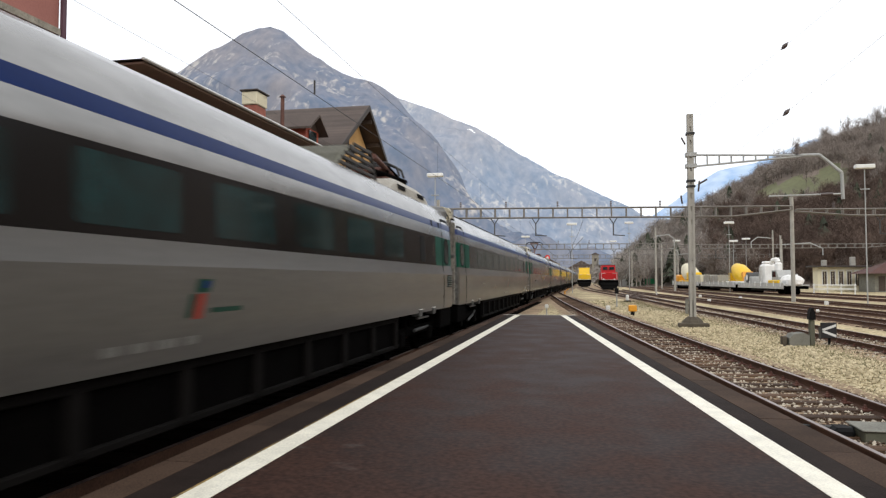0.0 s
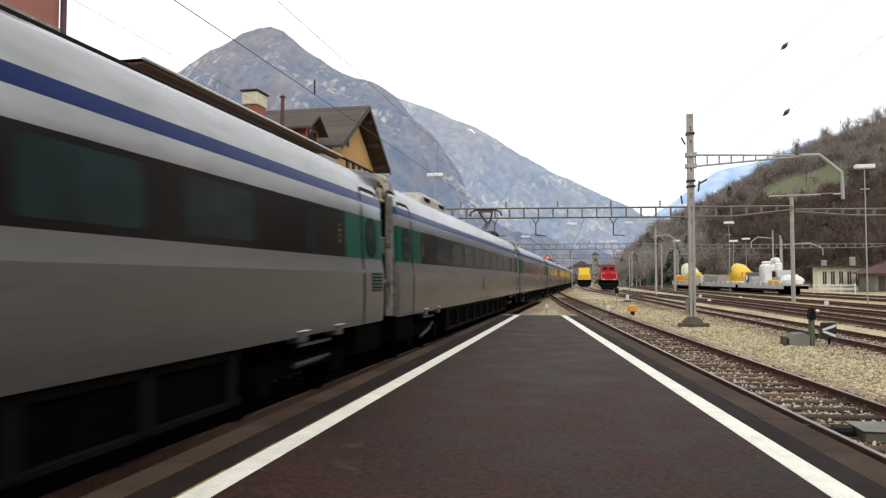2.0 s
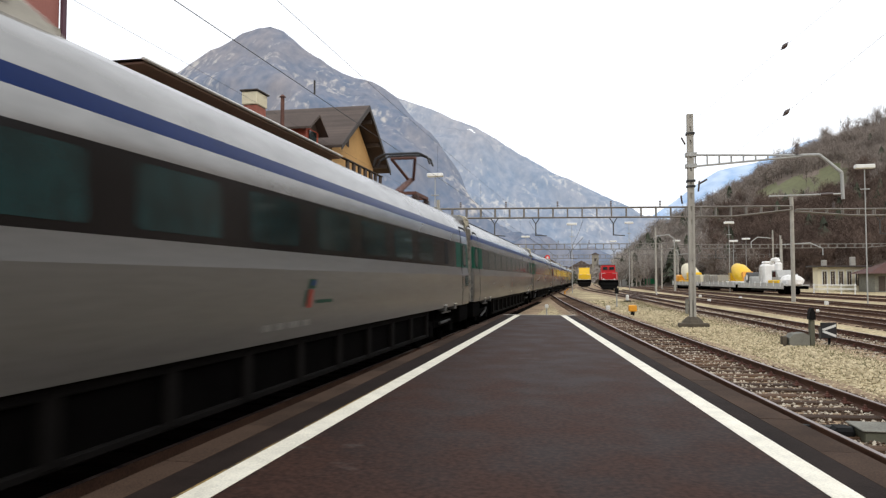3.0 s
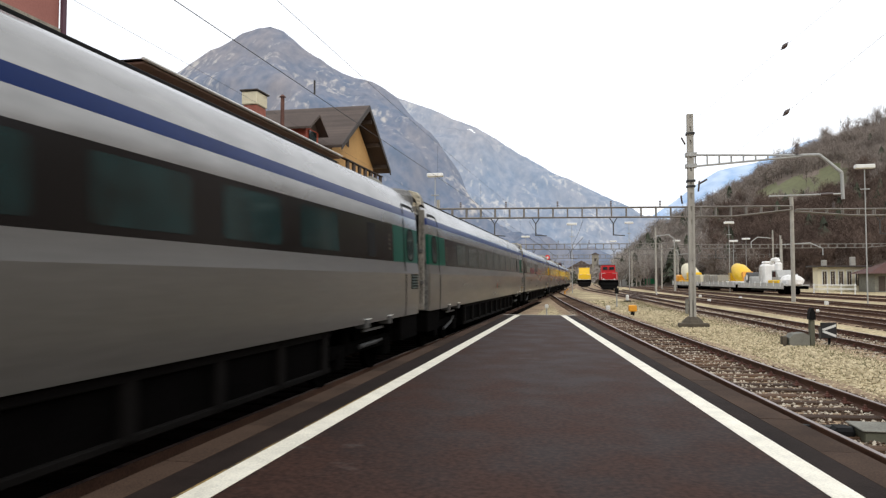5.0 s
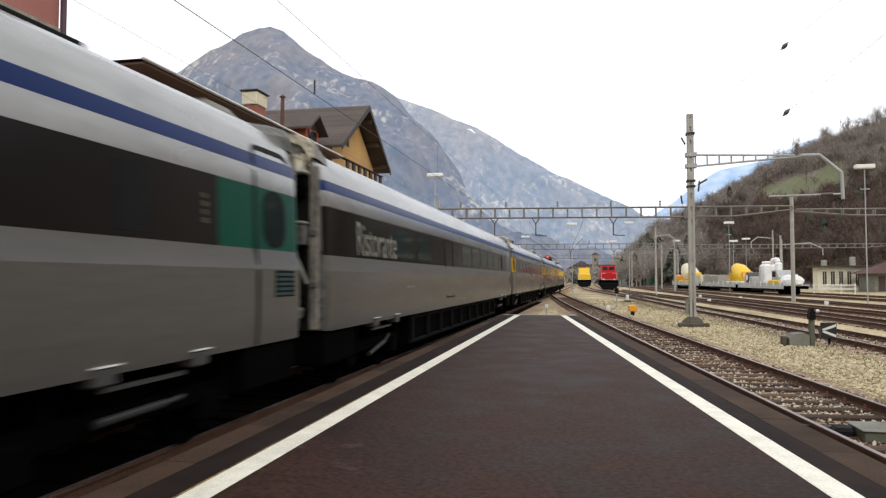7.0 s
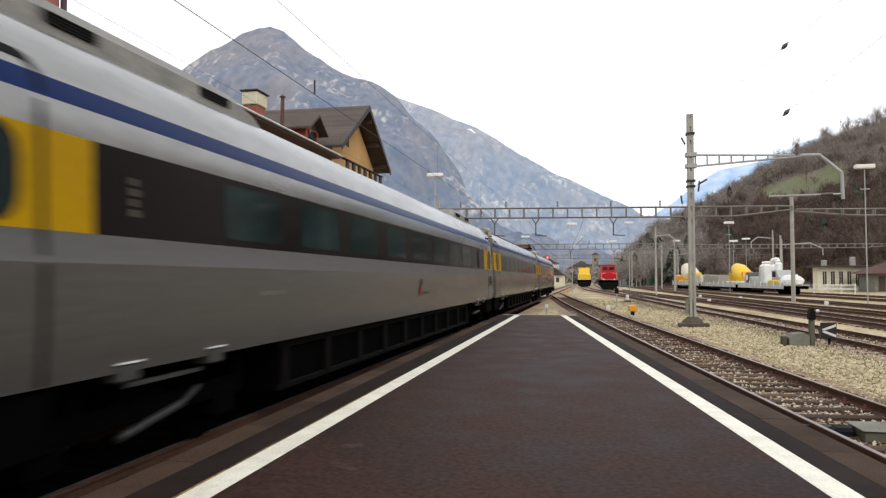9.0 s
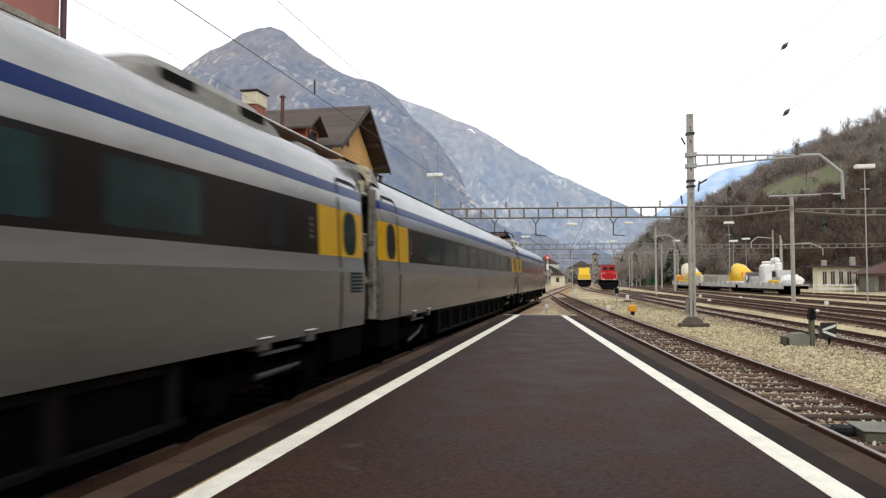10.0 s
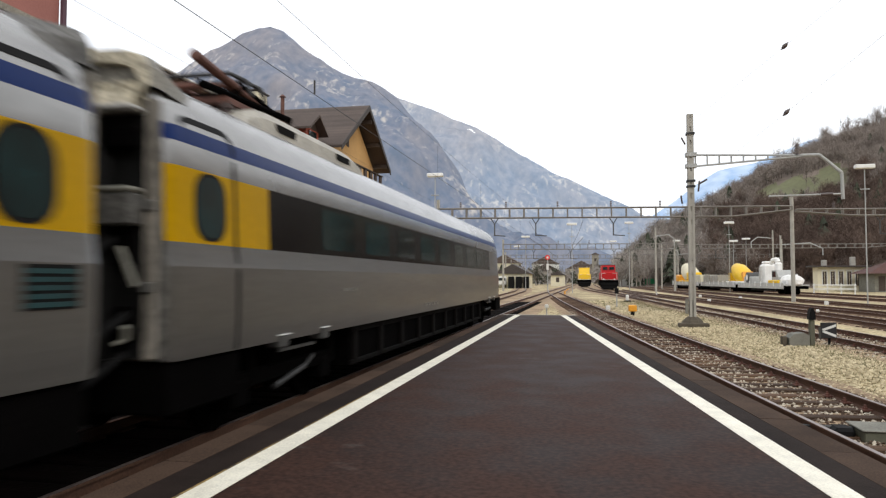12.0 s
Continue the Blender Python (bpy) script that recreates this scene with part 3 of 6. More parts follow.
def letters(text, width, height, material, parent, y, z, out=0.012):
    cu = bpy.data.curves.new("lettering", "FONT")
    cu.body, cu.size, cu.extrude = text, 0.5, 0.004
    ob = bpy.data.objects.new("tmp", cu)
    scene.collection.objects.link(ob)
    me = bpy.data.meshes.new_from_object(ob.evaluated_get(bpy.context.evaluated_depsgraph_get()))
    bpy.data.objects.remove(ob)
    me.materials.clear()
    me.materials.append(material)
    xs, zs = [v.co.x for v in me.vertices], [v.co.y for v in me.vertices]
    wide, tall = width / (max(xs) - min(xs)), height / (max(zs) - min(zs))
    lo = new("lettering", me)
    lo.parent = parent
    lean = math.degrees(math.atan2(side_x(z) - side_x(z + height), height))
    lo.matrix_basis = Matrix.Translation((side_x(z) + out, y, z)) @ pose(0, 0, 0, 0, -lean, 0) @ pose(0, 0, 0, 90, 0, 90) @ Matrix.Diagonal((wide, tall, 1, 1))
    return lo


def pantograph(car, y, up, turn=1):
    """A single-arm pantograph, folded down or raised to the wire."""
    p = part("pantograph_base", boxes((-0.55, 0.55, y - 0.75, y - 0.62, 4.10, 4.18), (-0.55, 0.55, y + 0.62, y + 0.75, 4.10, 4.18), (-0.55, -0.45, y - 0.7, y + 0.7, 4.10, 4.18), (0.45, 0.55, y - 0.7, y + 0.7, 4.10, 4.18)), RUSTY, car, "dark red-brown pantograph frame on the roof")
    for a in (-0.5, 0.5):
        for b in (-0.68, 0.68):
            ins = bmesh.new()
            tube(ins, (a, y + b, 3.82), (a, y + b, 4.12), 0.07, 10)
            for k in range(3):
                tube(ins, (a, y + b, 3.88 + 0.07 * k), (a, y + b, 3.91 + 0.07 * k), 0.11, 10)
            part("insulator", ins, INSUL, p)
    t = turn
    zk, yk = (4.72, y + 0.85 * t) if up else (4.26, y + 1.7 * t)
    zh, yh = (5.22, y - 0.05 * t) if up else (4.42, y - 0.4 * t)
    part("lower_arm", tubes(((0, y - 0.6 * t, 4.17), (0, yk, zk), 0.075, 10)), RUSTY, p)
    part("push_rod", tubes(((-0.25, y - 0.35 * t, 4.17), (-0.1, yk, zk), 0.03, 8)), RUSTY, p)
    part("upper_arm", tubes(((-0.07, yk, zk), (-0.35, yh, zh), 0.045, 8), ((0.07, yk, zk), (0.35, yh, zh), 0.045, 8), ((-0.35, yh, zh), (0.35, yh, zh), 0.04, 8)), RUSTY, p)
    if not up:
        for x in (-0.42, 0.42):
            part("side_rail", tubes(((x, y - 1.2 * t, 4.24), (x, y + 1.5 * t, 4.36), 0.05, 8), ((x, y + 1.5 * t, 4.36), (x * 0.4, y + 1.9 * t, 4.2), 0.045, 8), ((x, y - 0.5 * t, 4.15), (x, y - 0.1 * t, 4.48), 0.035, 8), ((x, y - 0.1 * t, 4.48), (x, y + 0.9 * t, 4.34), 0.035, 8)), UNDER, p, "dark frame rail")
        part("spring_box", boxes((-0.3, 0.3, y - 0.45, y + 0.35, 4.12, 4.33), bevel=0.04), UNDER, p)
        for d in (-0.9, 0.4, 1.3):
            part("cross_bar", tubes(((-0.42, y + d * t, 4.3), (0.42, y + d * t, 4.3), 0.04, 8)), RUSTY, p)
        part("boom", tubes(((0.3, y + 2.5 * t, 4.14), (0.42, y - 1.35 * t, 4.56), 0.05, 10, 0.062)), RUSTY, p, "thick red-brown insulated roof boom")
    for dy in (-0.2, 0.2):
        part("collector_bow", tubes(((-0.5, yh + dy, zh + 0.1), (0.5, yh + dy, zh + 0.1), 0.035, 8), ((-0.5, yh + dy, zh + 0.1), (-0.75, yh + dy, zh - 0.02), 0.028, 8), ((-0.75, yh + dy, zh - 0.02), (-0.82, yh + dy, zh - 0.22), 0.028, 8),
                                    ((0.5, yh + dy, zh + 0.1), (0.75, yh + dy, zh - 0.02), 0.028, 8), ((0.75, yh + dy, zh - 0.02), (0.82, yh + dy, zh - 0.22), 0.028, 8)), WIRE, p)


def roof_unit(car, y0, y1, material, h=0.25):
    """A rounded fairing with dark grilles, as wide as the flat of the roof."""
    bm = bmesh.new()
    rows = []
    for y, k in ((y0, 0.0), (y0 + 0.18, 0.55), (y0 + 0.5, 0.9), (y0 + 0.9, 1), (y1 - 0.9, 1), (y1 - 0.5, 0.9), (y1 - 0.18, 0.55), (y1, 0.0)):
        rows.append([(x, y, 3.80 + zz + k * dz) for x, zz, dz in ((0.90, -0.05, 0), (0.87, 0.0, h * 0.7), (0.74, 0.06, h), (-0.74, 0.06, h), (-0.87, 0.0, h * 0.7), (-0.90, -0.05, 0))])
    grid_faces(bm, rows)
    bmesh.ops.recalc_face_normals(bm, faces=bm.faces)
    u = part("roof_unit", bm, material, car, "rounded weathered grey-beige roof fairing", smooth=False)
    n = max(1, int((y1 - y0) / 1.6))
    for i in range(n):
        yc = y0 + (y1 - y0) * (i + 0.5) / n
        g = boxes((0.76, 0.90, yc - 0.33, yc + 0.33, 3.85, 3.97), bevel=0.02)
        for k in range(4):
            box(g, 0.89, 0.908, yc - 0.3, yc + 0.3, 3.86 + 0.027 * k, 3.872 + 0.027 * k)
        part("grille", g, BLACK, u, "dark air grille")


def louvred_hood(car, y0, y1):
    """A slatted hood over roof gear: it rises from y0 to a flat top and drops steeply at y1."""
    top = [(y0, 3.86), (y0 + 0.35, 4.12), (y0 + 0.8, 4.34), (y0 + 1.15, 4.42), (y1 - 0.38, 4.40), (y1, 3.94)]
    bm = bmesh.new()
    rows = [[(x, y, z + dz) for x, dz in ((0.76, -0.06), (0.66, 0.0), (-0.66, 0.0), (-0.76, -0.06))] for y, z in top[:4]]
    grid_faces(bm, rows)
    bmesh.ops.solidify(bm, geom=bm.faces[:], thickness=0.03)
    bmesh.ops.recalc_face_normals(bm, faces=bm.faces)
    hood = part("louvred_hood", bm, OLIVE, car, "dusty olive hood with dark open slats on the roof")
    for side in (1, -1):
        for k in range(5):
            z = 3.88 + 0.115 * k
            a, b = lerp([(h, y) for y, h in top[:4]], z), lerp([(-h, y) for y, h in top[4:]], -z)
            part("slat", boxes((side * 0.77 - 0.02, side * 0.77 + 0.02, a + 0.06, b - 0.02, z, z + 0.06), bevel=0.008), HOOD, hood, "dark slat")
        for y in (y0 + 0.75, y0 + 1.45):
            part("stay", boxes((side * 0.74 - 0.015, side * 0.74 + 0.015, y - 0.05, y + 0.05, 3.84, 4.34)), HOOD, hood)
        yb, zb = top[5]
        yt, zt = top[4]
        part("end_rail", tubes(((side * 0.77, yb, zb - 0.08), (side * 0.77, yt, zt), 0.035, 6)), HOOD, hood)
    part("top_rail", tubes(((-0.77, top[4][0], 4.40), (0.77, top[4][0], 4.40), 0.035, 6)), HOOD, hood)
    for k in range(4):
        x = -0.54 + 0.36 * k
        part("top_slat", boxes((x - 0.06, x + 0.06, y0 + 1.16, y1 - 0.4, 4.385, 4.41)), HOOD, hood)


def car_end(car, s):
    """Gangway bellows, end posts and roof cowl at one end (s = -1 or 1)."""
    y = s * HALF
    e = GAP / 2 - 0.01
    rows = []
    for i in range(9):
        d = e * i / 8
        k = 0.0 if i % 2 else 0.06
        rows.append([(x, y + s * d, z) for x, z in ((0.78 - k, 0.95), (0.78 - k, 3.0 - k), (0.6, 3.2 - k), (-0.6, 3.2 - k), (-0.78 + k, 3.0 - k), (-0.78 + k, 0.95))])
    bm = bmesh.new()
    grid_faces(bm, rows)
    bmesh.ops.recalc_face_normals(bm, faces=bm.faces)
    part("gangway_bellows", bm, BLACK, car, "black folded rubber gangway")
    def slab(x0, x1, d0, d1, z0, z1, bevel=0.02):
        return boxes((x0, x1, min(y + s * d0, y + s * d1), max(y + s * d0, y + s * d1), z0, z1), bevel=bevel)
    part("end_panel", slab(-1.12, 1.12, 0.003, 0.03, 1.05, 3.36, 0.01), BLACK, car, "black end wall")
    for x in (1.2, -1.2):
        post = part("corner_post", slab(x - 0.075, x + 0.075, 0.003, 0.06, 1.04, 3.46), POST, car, "weathered pale corner post")
        for z in (1.66, 2.42):
            part("post_bracket", slab(x - 0.06, x + 0.06, 0.061, 0.09, z, z + 0.1, 0.01), ENDGREY, post)
    part("ledge", slab(0.60, 1.12, 0.031, 0.27, 3.33, 3.385), MACH_G, car, "dirty white ledge under the header")
    part("ledge", slab(0.70, 1.12, 0.031, 0.26, 2.58, 2.635), CONCG, car, "pale ledge across the car end")
    part("end_cabinet", slab(0.72, 1.12, 0.031, 0.24, 2.28, 2.575), ENDGREY, car, "grey cabinet on the car end")
    part("upper_box", slab(0.70, 1.1, 0.031, 0.15, 2.98, 3.2, 0.04), UNDER, car)
    for z in (1.2, 1.9):
        part("junction_box", slab(0.84, 1.08, 0.031, 0.12, z, z + 0.34, 0.03), UNDER, car)
    part("hose", tubes(((1.0, y + s * 0.2, 2.08), (1.16, y + s * 0.2, 1.72), 0.03, 8)), CONCG, car, "pale hose")
    part("coupling_cock", tubes(((1.03, y + s * 0.14, 1.24), (1.07, y + s * 0.2, 1.36), 0.035, 8), ((1.03, y + s * 0.14, 1.24), (0.96, y + s * 0.2, 1.2), 0.022, 8)), CONCG, car, "small white air cock")
    for x, z in ((0.88, 2.2), (1.02, 1.5), (0.95, 1.1)):
        part("jumper_cable", tubes(((x, y + s * 0.05, z), (x - 0.1, y + s * e, z - 0.25), 0.04, 8)), BLACK, car)
    part("end_recess", slab(-1.0, 1.0, 0.003, 0.02, 3.64, 3.80, 0.0), COWLD, car)
    hd = bmesh.new()
    prism(hd, [(y + s * 0.003, 3.40), (y + s * 0.2, 3.40), (y + s * 0.16, 3.5), (y + s * 0.08, 3.56), (y + s * 0.09, 3.63), (y + s * 0.003, 3.64)], "x", -1.06, 1.06)
    bmesh.ops.recalc_face_normals(hd, faces=hd.faces)
    part("end_header", hd, COWL, car, "cream folded header panel above the gangway")
    for x in (0.55, 0.9):
        part("header_rib", slab(x - 0.02, x + 0.02, 0.1, 0.19, 3.42, 3.62, 0.01), BEIGE, car)
    # collar: the roof swells to a square-shouldered rim at the car end
    low = 0.0 if s < 0 else 0.07
    reach = 1.0 if s < 0 else 0.7
    full = [(1.20, 3.58), (1.19, 3.76), (1.12, 3.87), (0.92, 3.93), (0.45, 3.95)]
    sunk = [(1.14, 3.50), (1.03, 3.64), (0.84, 3.77), (0.6, 3.82), (0.3, 3.85)]
    rows = []
    for d, k in ((0.13, 0.06), (0.10, 0.0), (-0.1, 0.0), (-0.42, 0.35), (-0.8, 0.75), (-1.05, 1.0)):
        half = [(fx + (qx - fx) * k, fz - low + (qz - fz + low) * k) for (fx, fz), (qx, qz) in zip(full, sunk)]
        rows.append([(x, y + s * d * reach, z) for x, z in half + [(-x, z) for x, z in half[::-1]]])
    inner = [(x * 0.93, y + s * 0.12, z - 0.11) for x, _, z in rows[0]]
    cowl = bmesh.new()
    grid_faces(cowl, [[(x, y + s * 0.004, z) for x, _, z in inner], inner] + rows, mi=lambda i, j: 0 if i < 3 else 1)
    bmesh.ops.recalc_face_normals(cowl, faces=cowl.faces)
    part("roof_cowl", cowl, [COWL, COWLD] if s < 0 else [ENDGREY, ENDGREY], car, "dirty cream cowl over the car end" if s < 0 else "grey cowl over the car end")
    if s > 0:
        part("end_box", boxes((-0.7, 0.62, y - 1.05, y - 0.3, 3.8, 4.03), bevel=0.1), CONCG, car, "grey rounded equipment box on the roof end")


def build_car(front="green", rear="green", nose=False, plain_front=False, plain_rear=False, units=(), pantos=(), text="", label="", lamps=False, duct=False, emblem=-0.15, orange=False, number=True, hoods=(), front_band=BANDX, front_bogie=9.3):
    global WHEEL
    if WHEEL is None:
        bm = wheelset()
        WHEEL = bpy.data.meshes.new("wheelset")
        bm.to_mesh(WHEEL)
        bm.free()
        WHEEL.materials.append(UNDER)
    car = thing("train_car", label, "train car", group="cars of the express train")
    bm, mats = car_body(front, rear, nose, front_band)
    shell = part("body", bm, mats, car, "silver body with dark window band and blue stripe", smooth=True)
    creases = [e.index for e in shell.data.edges if all(abs(shell.data.vertices[i].co.z - 1.91) < 0.02 for i in e.vertices)]
    shell.data.set_sharp_from_angle(angle=radians(28))
    for i in creases:
        shell.data.edges[i].use_edge_sharp = True
    # windows on both sides
    for side in (1, -1):
        for i in range(8):
            y = -HALF + 3.85 + 2.06 * i
            if text:
                if i == 7:
                    continue
                y = -HALF + (3.88, 5.72, 11.5, 13.4, 15.2, 17.0, 18.7)[i]
            part("window", skew_panel(bmesh.new(), y, y + 1.42, 2.22, 2.81, 0.004, 0.07, side=side), GLASS, car, "dark teal tinted pane")
        if not nose:
            part("narrow_window", skew_panel(bmesh.new(), HALF - 3.75, HALF - 3.3, 2.2, 2.8, 0.004, 0.03, side=side), BLACK, car)
    # doors
    ends = []
    if not plain_front:
        ends.append((-1, front))
    if not plain_rear and not nose:
        ends.append((1, rear))
    for s, c in ends:
        ya, yb = sorted((s * (HALF - 0.24), s * (HALF - 1.26)))
        d = part("door", outline(bmesh.new(), ya, yb, 1.03, 3.37, 0.065, 0.006, legs=-s), BLACK, car, "plug door with a dark rubber seam")
        part("door_glass", skew_panel(bmesh.new(), (ya + yb) / 2 - 0.27, (ya + yb) / 2 + 0.27, 2.21, 2.83, 0.010, 0.2), GLASS, d, "oval-cornered dark door window")
        part("door_gasket", skew_panel(bmesh.new(), (ya + yb) / 2 - 0.31, (ya + yb) / 2 + 0.31, 2.175, 2.865, 0.007, 0.23), BLACK, d)
    # louvre at the trailing end
    if not nose:
        lv = part("louvre", skew_panel(bmesh.new(), HALF - 0.8, HALF - 0.26, 1.57, 1.895, 0.008), BLACK, car, "dark teal louvre panel")
        sl = bmesh.new()
        for k in range(5):
            skew_panel(sl, HALF - 0.79, HALF - 0.29, 1.59 + 0.06 * k, 1.625 + 0.06 * k, 0.014)
        tagged(part("slats", sl, TEAL, lv), kind="stuff")
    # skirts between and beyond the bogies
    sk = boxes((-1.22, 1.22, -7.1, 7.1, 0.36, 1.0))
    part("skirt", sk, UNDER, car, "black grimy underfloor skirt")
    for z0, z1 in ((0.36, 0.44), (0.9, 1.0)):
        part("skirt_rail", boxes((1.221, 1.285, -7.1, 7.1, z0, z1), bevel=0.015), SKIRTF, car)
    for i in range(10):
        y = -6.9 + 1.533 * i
        part("skirt_rib", boxes((1.215, 1.30, y - 0.1, y + 0.1, 0.38, 0.97), bevel=0.02), SKIRTF, car, "dark rib between the blacker skirt recesses")
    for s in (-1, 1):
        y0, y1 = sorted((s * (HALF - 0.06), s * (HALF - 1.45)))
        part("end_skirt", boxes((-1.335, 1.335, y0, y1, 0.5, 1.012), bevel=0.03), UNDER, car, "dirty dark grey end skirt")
    for s in (-1, 1):
        build_bogie(car, -front_bogie if s < 0 else 9.3, s, WHEELS)
        if not (nose and s > 0):
            car_end(car, s)
    # marks on the side: emblem, bars
    def slanted(y0, y1, z0, z1, lean, out):
        e = bmesh.new()
        pts = [(y + emblem, z) for y, z in ((y1 + lean, z1), (y0 + lean, z1), (y0, z0), (y1, z0))]
        e.faces.new([e.verts.new((side_x(z) + out, y, z)) for y, z in pts])
        e.faces.new([e.verts.new((side_x(z) - 0.01, y, z)) for y, z in pts])
        return e
    if not text and not nose:
        em = part("emblem", slanted(-0.70, -0.42, 1.66, 1.79, 0.06, 0.004), LOGO_G, car, "dull green and red emblem")
        part("emblem_red", slanted(-0.74, -0.58, 1.40, 1.645, 0.09, 0.005), LOGO_R, em)
        part("emblem_green", slanted(-0.86, -0.76, 1.42, 1.645, 0.09, 0.0045), LOGO_G, em)
        part("mark_bar", skew_panel(bmesh.new(), emblem - 0.40, emblem + 0.24, 1.45, 1.50, 0.004), LOGO_G, car, "dark green bar of lettering")
        part("emblem_blue", slanted(-0.56, -0.45, 1.70, 1.77, 0.04, 0.006), BLUE, em)
    if number:
        nb = bmesh.new()
        for k in (0, 1, 3, 4, 6, 7, 8, 10, 11):
            skew_panel(nb, emblem - 2.02 + 0.118 * k, emblem - 1.93 + 0.118 * k, 1.16, 1.24, 0.004)
        tagged(part("number_mark", nb, MARK, car, "pale number bars"), kind="stuff")
    fb = bmesh.new()
    for k in range(7):
        skew_panel(fb, -HALF + 4.6 + 0.1 * k, -HALF + 4.67 + 0.1 * k, 1.60, 1.65, 0.004)
    tagged(part("small_writing", fb, MARK, car, "small pale writing bars"), kind="stuff")
    if orange:
        pb = bmesh.new()
        for a, b, c in ((-4.9, -4.55, 1.42), (-4.5, -4.3, 1.52), (-4.28, -3.95, 1.44)):
            skew_panel(pb, a, b, c, c + 0.05, 0.004)
        tagged(part("colour_mark", pb, FADED, car, "small faded orange marks"), kind="stuff")
    if not nose and not text:
        for d in (1.6, 2.4) if lamps else ():
            part("side_lamp", skew_panel(bmesh.new(), HALF - d - 0.08, HALF - d + 0.08, 3.12, 3.26, 0.008), BLACK, car, "small dark marker lamp")
        sg = bmesh.new()
        for k in range(4):
            skew_panel(sg, HALF - BANDX - 0.30, HALF - BANDX - 0.22 - 0.02 * (k % 2), 2.36 + 0.085 * k, 2.41 + 0.085 * k, 0.004)
        fs = bmesh.new()
        for k in range(4):
            skew_panel(fs, -HALF + BANDX + 0.16, -HALF + BANDX + 0.27 - 0.02 * (k % 2), 2.32 + 0.09 * k, 2.38 + 0.09 * k, 0.004)
        tagged(part("class_sign", fs, CONCD, car, "small dull writing bars by the door"), kind="stuff")
        tagged(part("car_sign", sg, CONCD, car, "small dull number bars"), kind="stuff")
    # roof: cable duct, units, pantographs
    if duct:
        part("cable_duct", boxes((0.46, 0.6, -HALF + 1.6, HALF - 3.2, 3.84, 3.975), bevel=0.01), BLACK, car, "dark cable duct along the roof")
    for a, b in units:
        roof_unit(car, a, b, FAIRING if pantos else ROOFU)
    for a, b in hoods:
        louvred_hood(car, a, b)
    for y, up, turn in pantos:
        pantograph(car, y, up, turn)
    if text:
        letters(text, 2.46, 0.57, CONCG, car, -HALF + 1.4, 2.19)
        seam = part("service_door", skew_panel(bmesh.new(), -HALF + 8.80, -HALF + 8.91, 1.28, 2.85, 0.006), BLACK, car, "narrow service door with a dark seam")
        for y0, y1, z0, z1 in ((9.9, 10.0, 1.28, 2.85), (8.91, 9.9, 1.28, 1.325), (8.91, 9.9, 2.81, 2.85)):
            part("door_seam", skew_panel(bmesh.new(), -HALF + y0, -HALF + y1, z0, z1, 0.006), BLACK, seam)
    return car


CARS = []


def train():
    silver = "silver train car with dark window band, "
    H = HALF
    specs = [
        dict(units=[(H - 4.65, H - 0.9)], pantos=[(H - 3.05, False, 1)], hoods=[(H - 7.65, H - 5.4)], lamps=True, label=silver + "green doors, folded pantograph"),
        dict(duct=True, orange=True, emblem=0.86, label=silver + "green doors"),
        dict(units=[(-H + 3.8, -H + 7.6)], pantos=[(H - 3.0, True, 1)], label=silver + "green doors, raised pantograph"),
        dict(duct=True, orange=True, label=silver + "green doors"),
        dict(duct=True, emblem=0.9, label=silver + "green doors"),
        dict(front="dark", rear="dark", plain_front=True, plain_rear=True, text="Ristorante", label="silver restaurant car with dark band lettered Ristorante"),
        dict(front="yellow", rear="yellow", emblem=0.73, number=False, front_band=1.8, front_bogie=9.55, units=[(-H + 0.9, -H + 5.6), (H - 5.8, H - 2.4)], label=silver + "yellow doors"),
        dict(front="yellow", rear="yellow", duct=True, label=silver + "yellow doors"),
        dict(front="yellow", nose=True, units=[(-H + 2.4, -H + 7.2)], pantos=[(-H + 3.25, False, 1)], label="silver end car with yellow door and sloping nose"),
    ]
    for s in specs:
        CARS.append(build_car(**s))


# position of the joint behind the first car at 0 s, and the speed
JOINT0, SPEED = 20.05, 16.33


def car_y(k, t):
    return JOINT0 + (k - 0.5) * PITCH - SPEED * t


def motions():
    for k, car in enumerate(CARS):
        walk(car, [(t, pose(TRACK_X, car_y(k, t), 0)) for t in (0, 4, 8, 12)])
    turn = math.degrees(SPEED / FPS / 0.445)
    for w, d in WHEELS:
        walk(w, [(i / FPS, pose(0, d, 0.445, (turn * i) % 360, 0, 0)) for i in range(361)])


# ---------- mountains and hill ----------
def terrain(name, mats, sil, a0, a1, d0, d1, back, rough, na=160, nd=70, seed=0.0, foot=-2.0, power=1.0, pick=None):
    """A slope that rises from distance d0 to a ridge at d1. sil: pairs of bearing in degrees (right of the y axis) and rise in degrees."""
    bm = bmesh.new()
    rows = []
    for i in range(nd + 1):
        row = []
        for j in range(na + 1):
            row.append(slope_point(sil, a0 + (a1 - a0) * j / na, i / nd, d0, d1, back, rough, seed, foot, power))
        rows.append(row)
    grid_faces(bm, rows, mi=(lambda i, j: pick(a0 + (a1 - a0) * (j + 0.5) / na, (i + 0.5) / nd)) if pick else None)
    bmesh.ops.recalc_face_normals(bm, faces=bm.faces)
    return part(name, bm, mats, smooth=True)


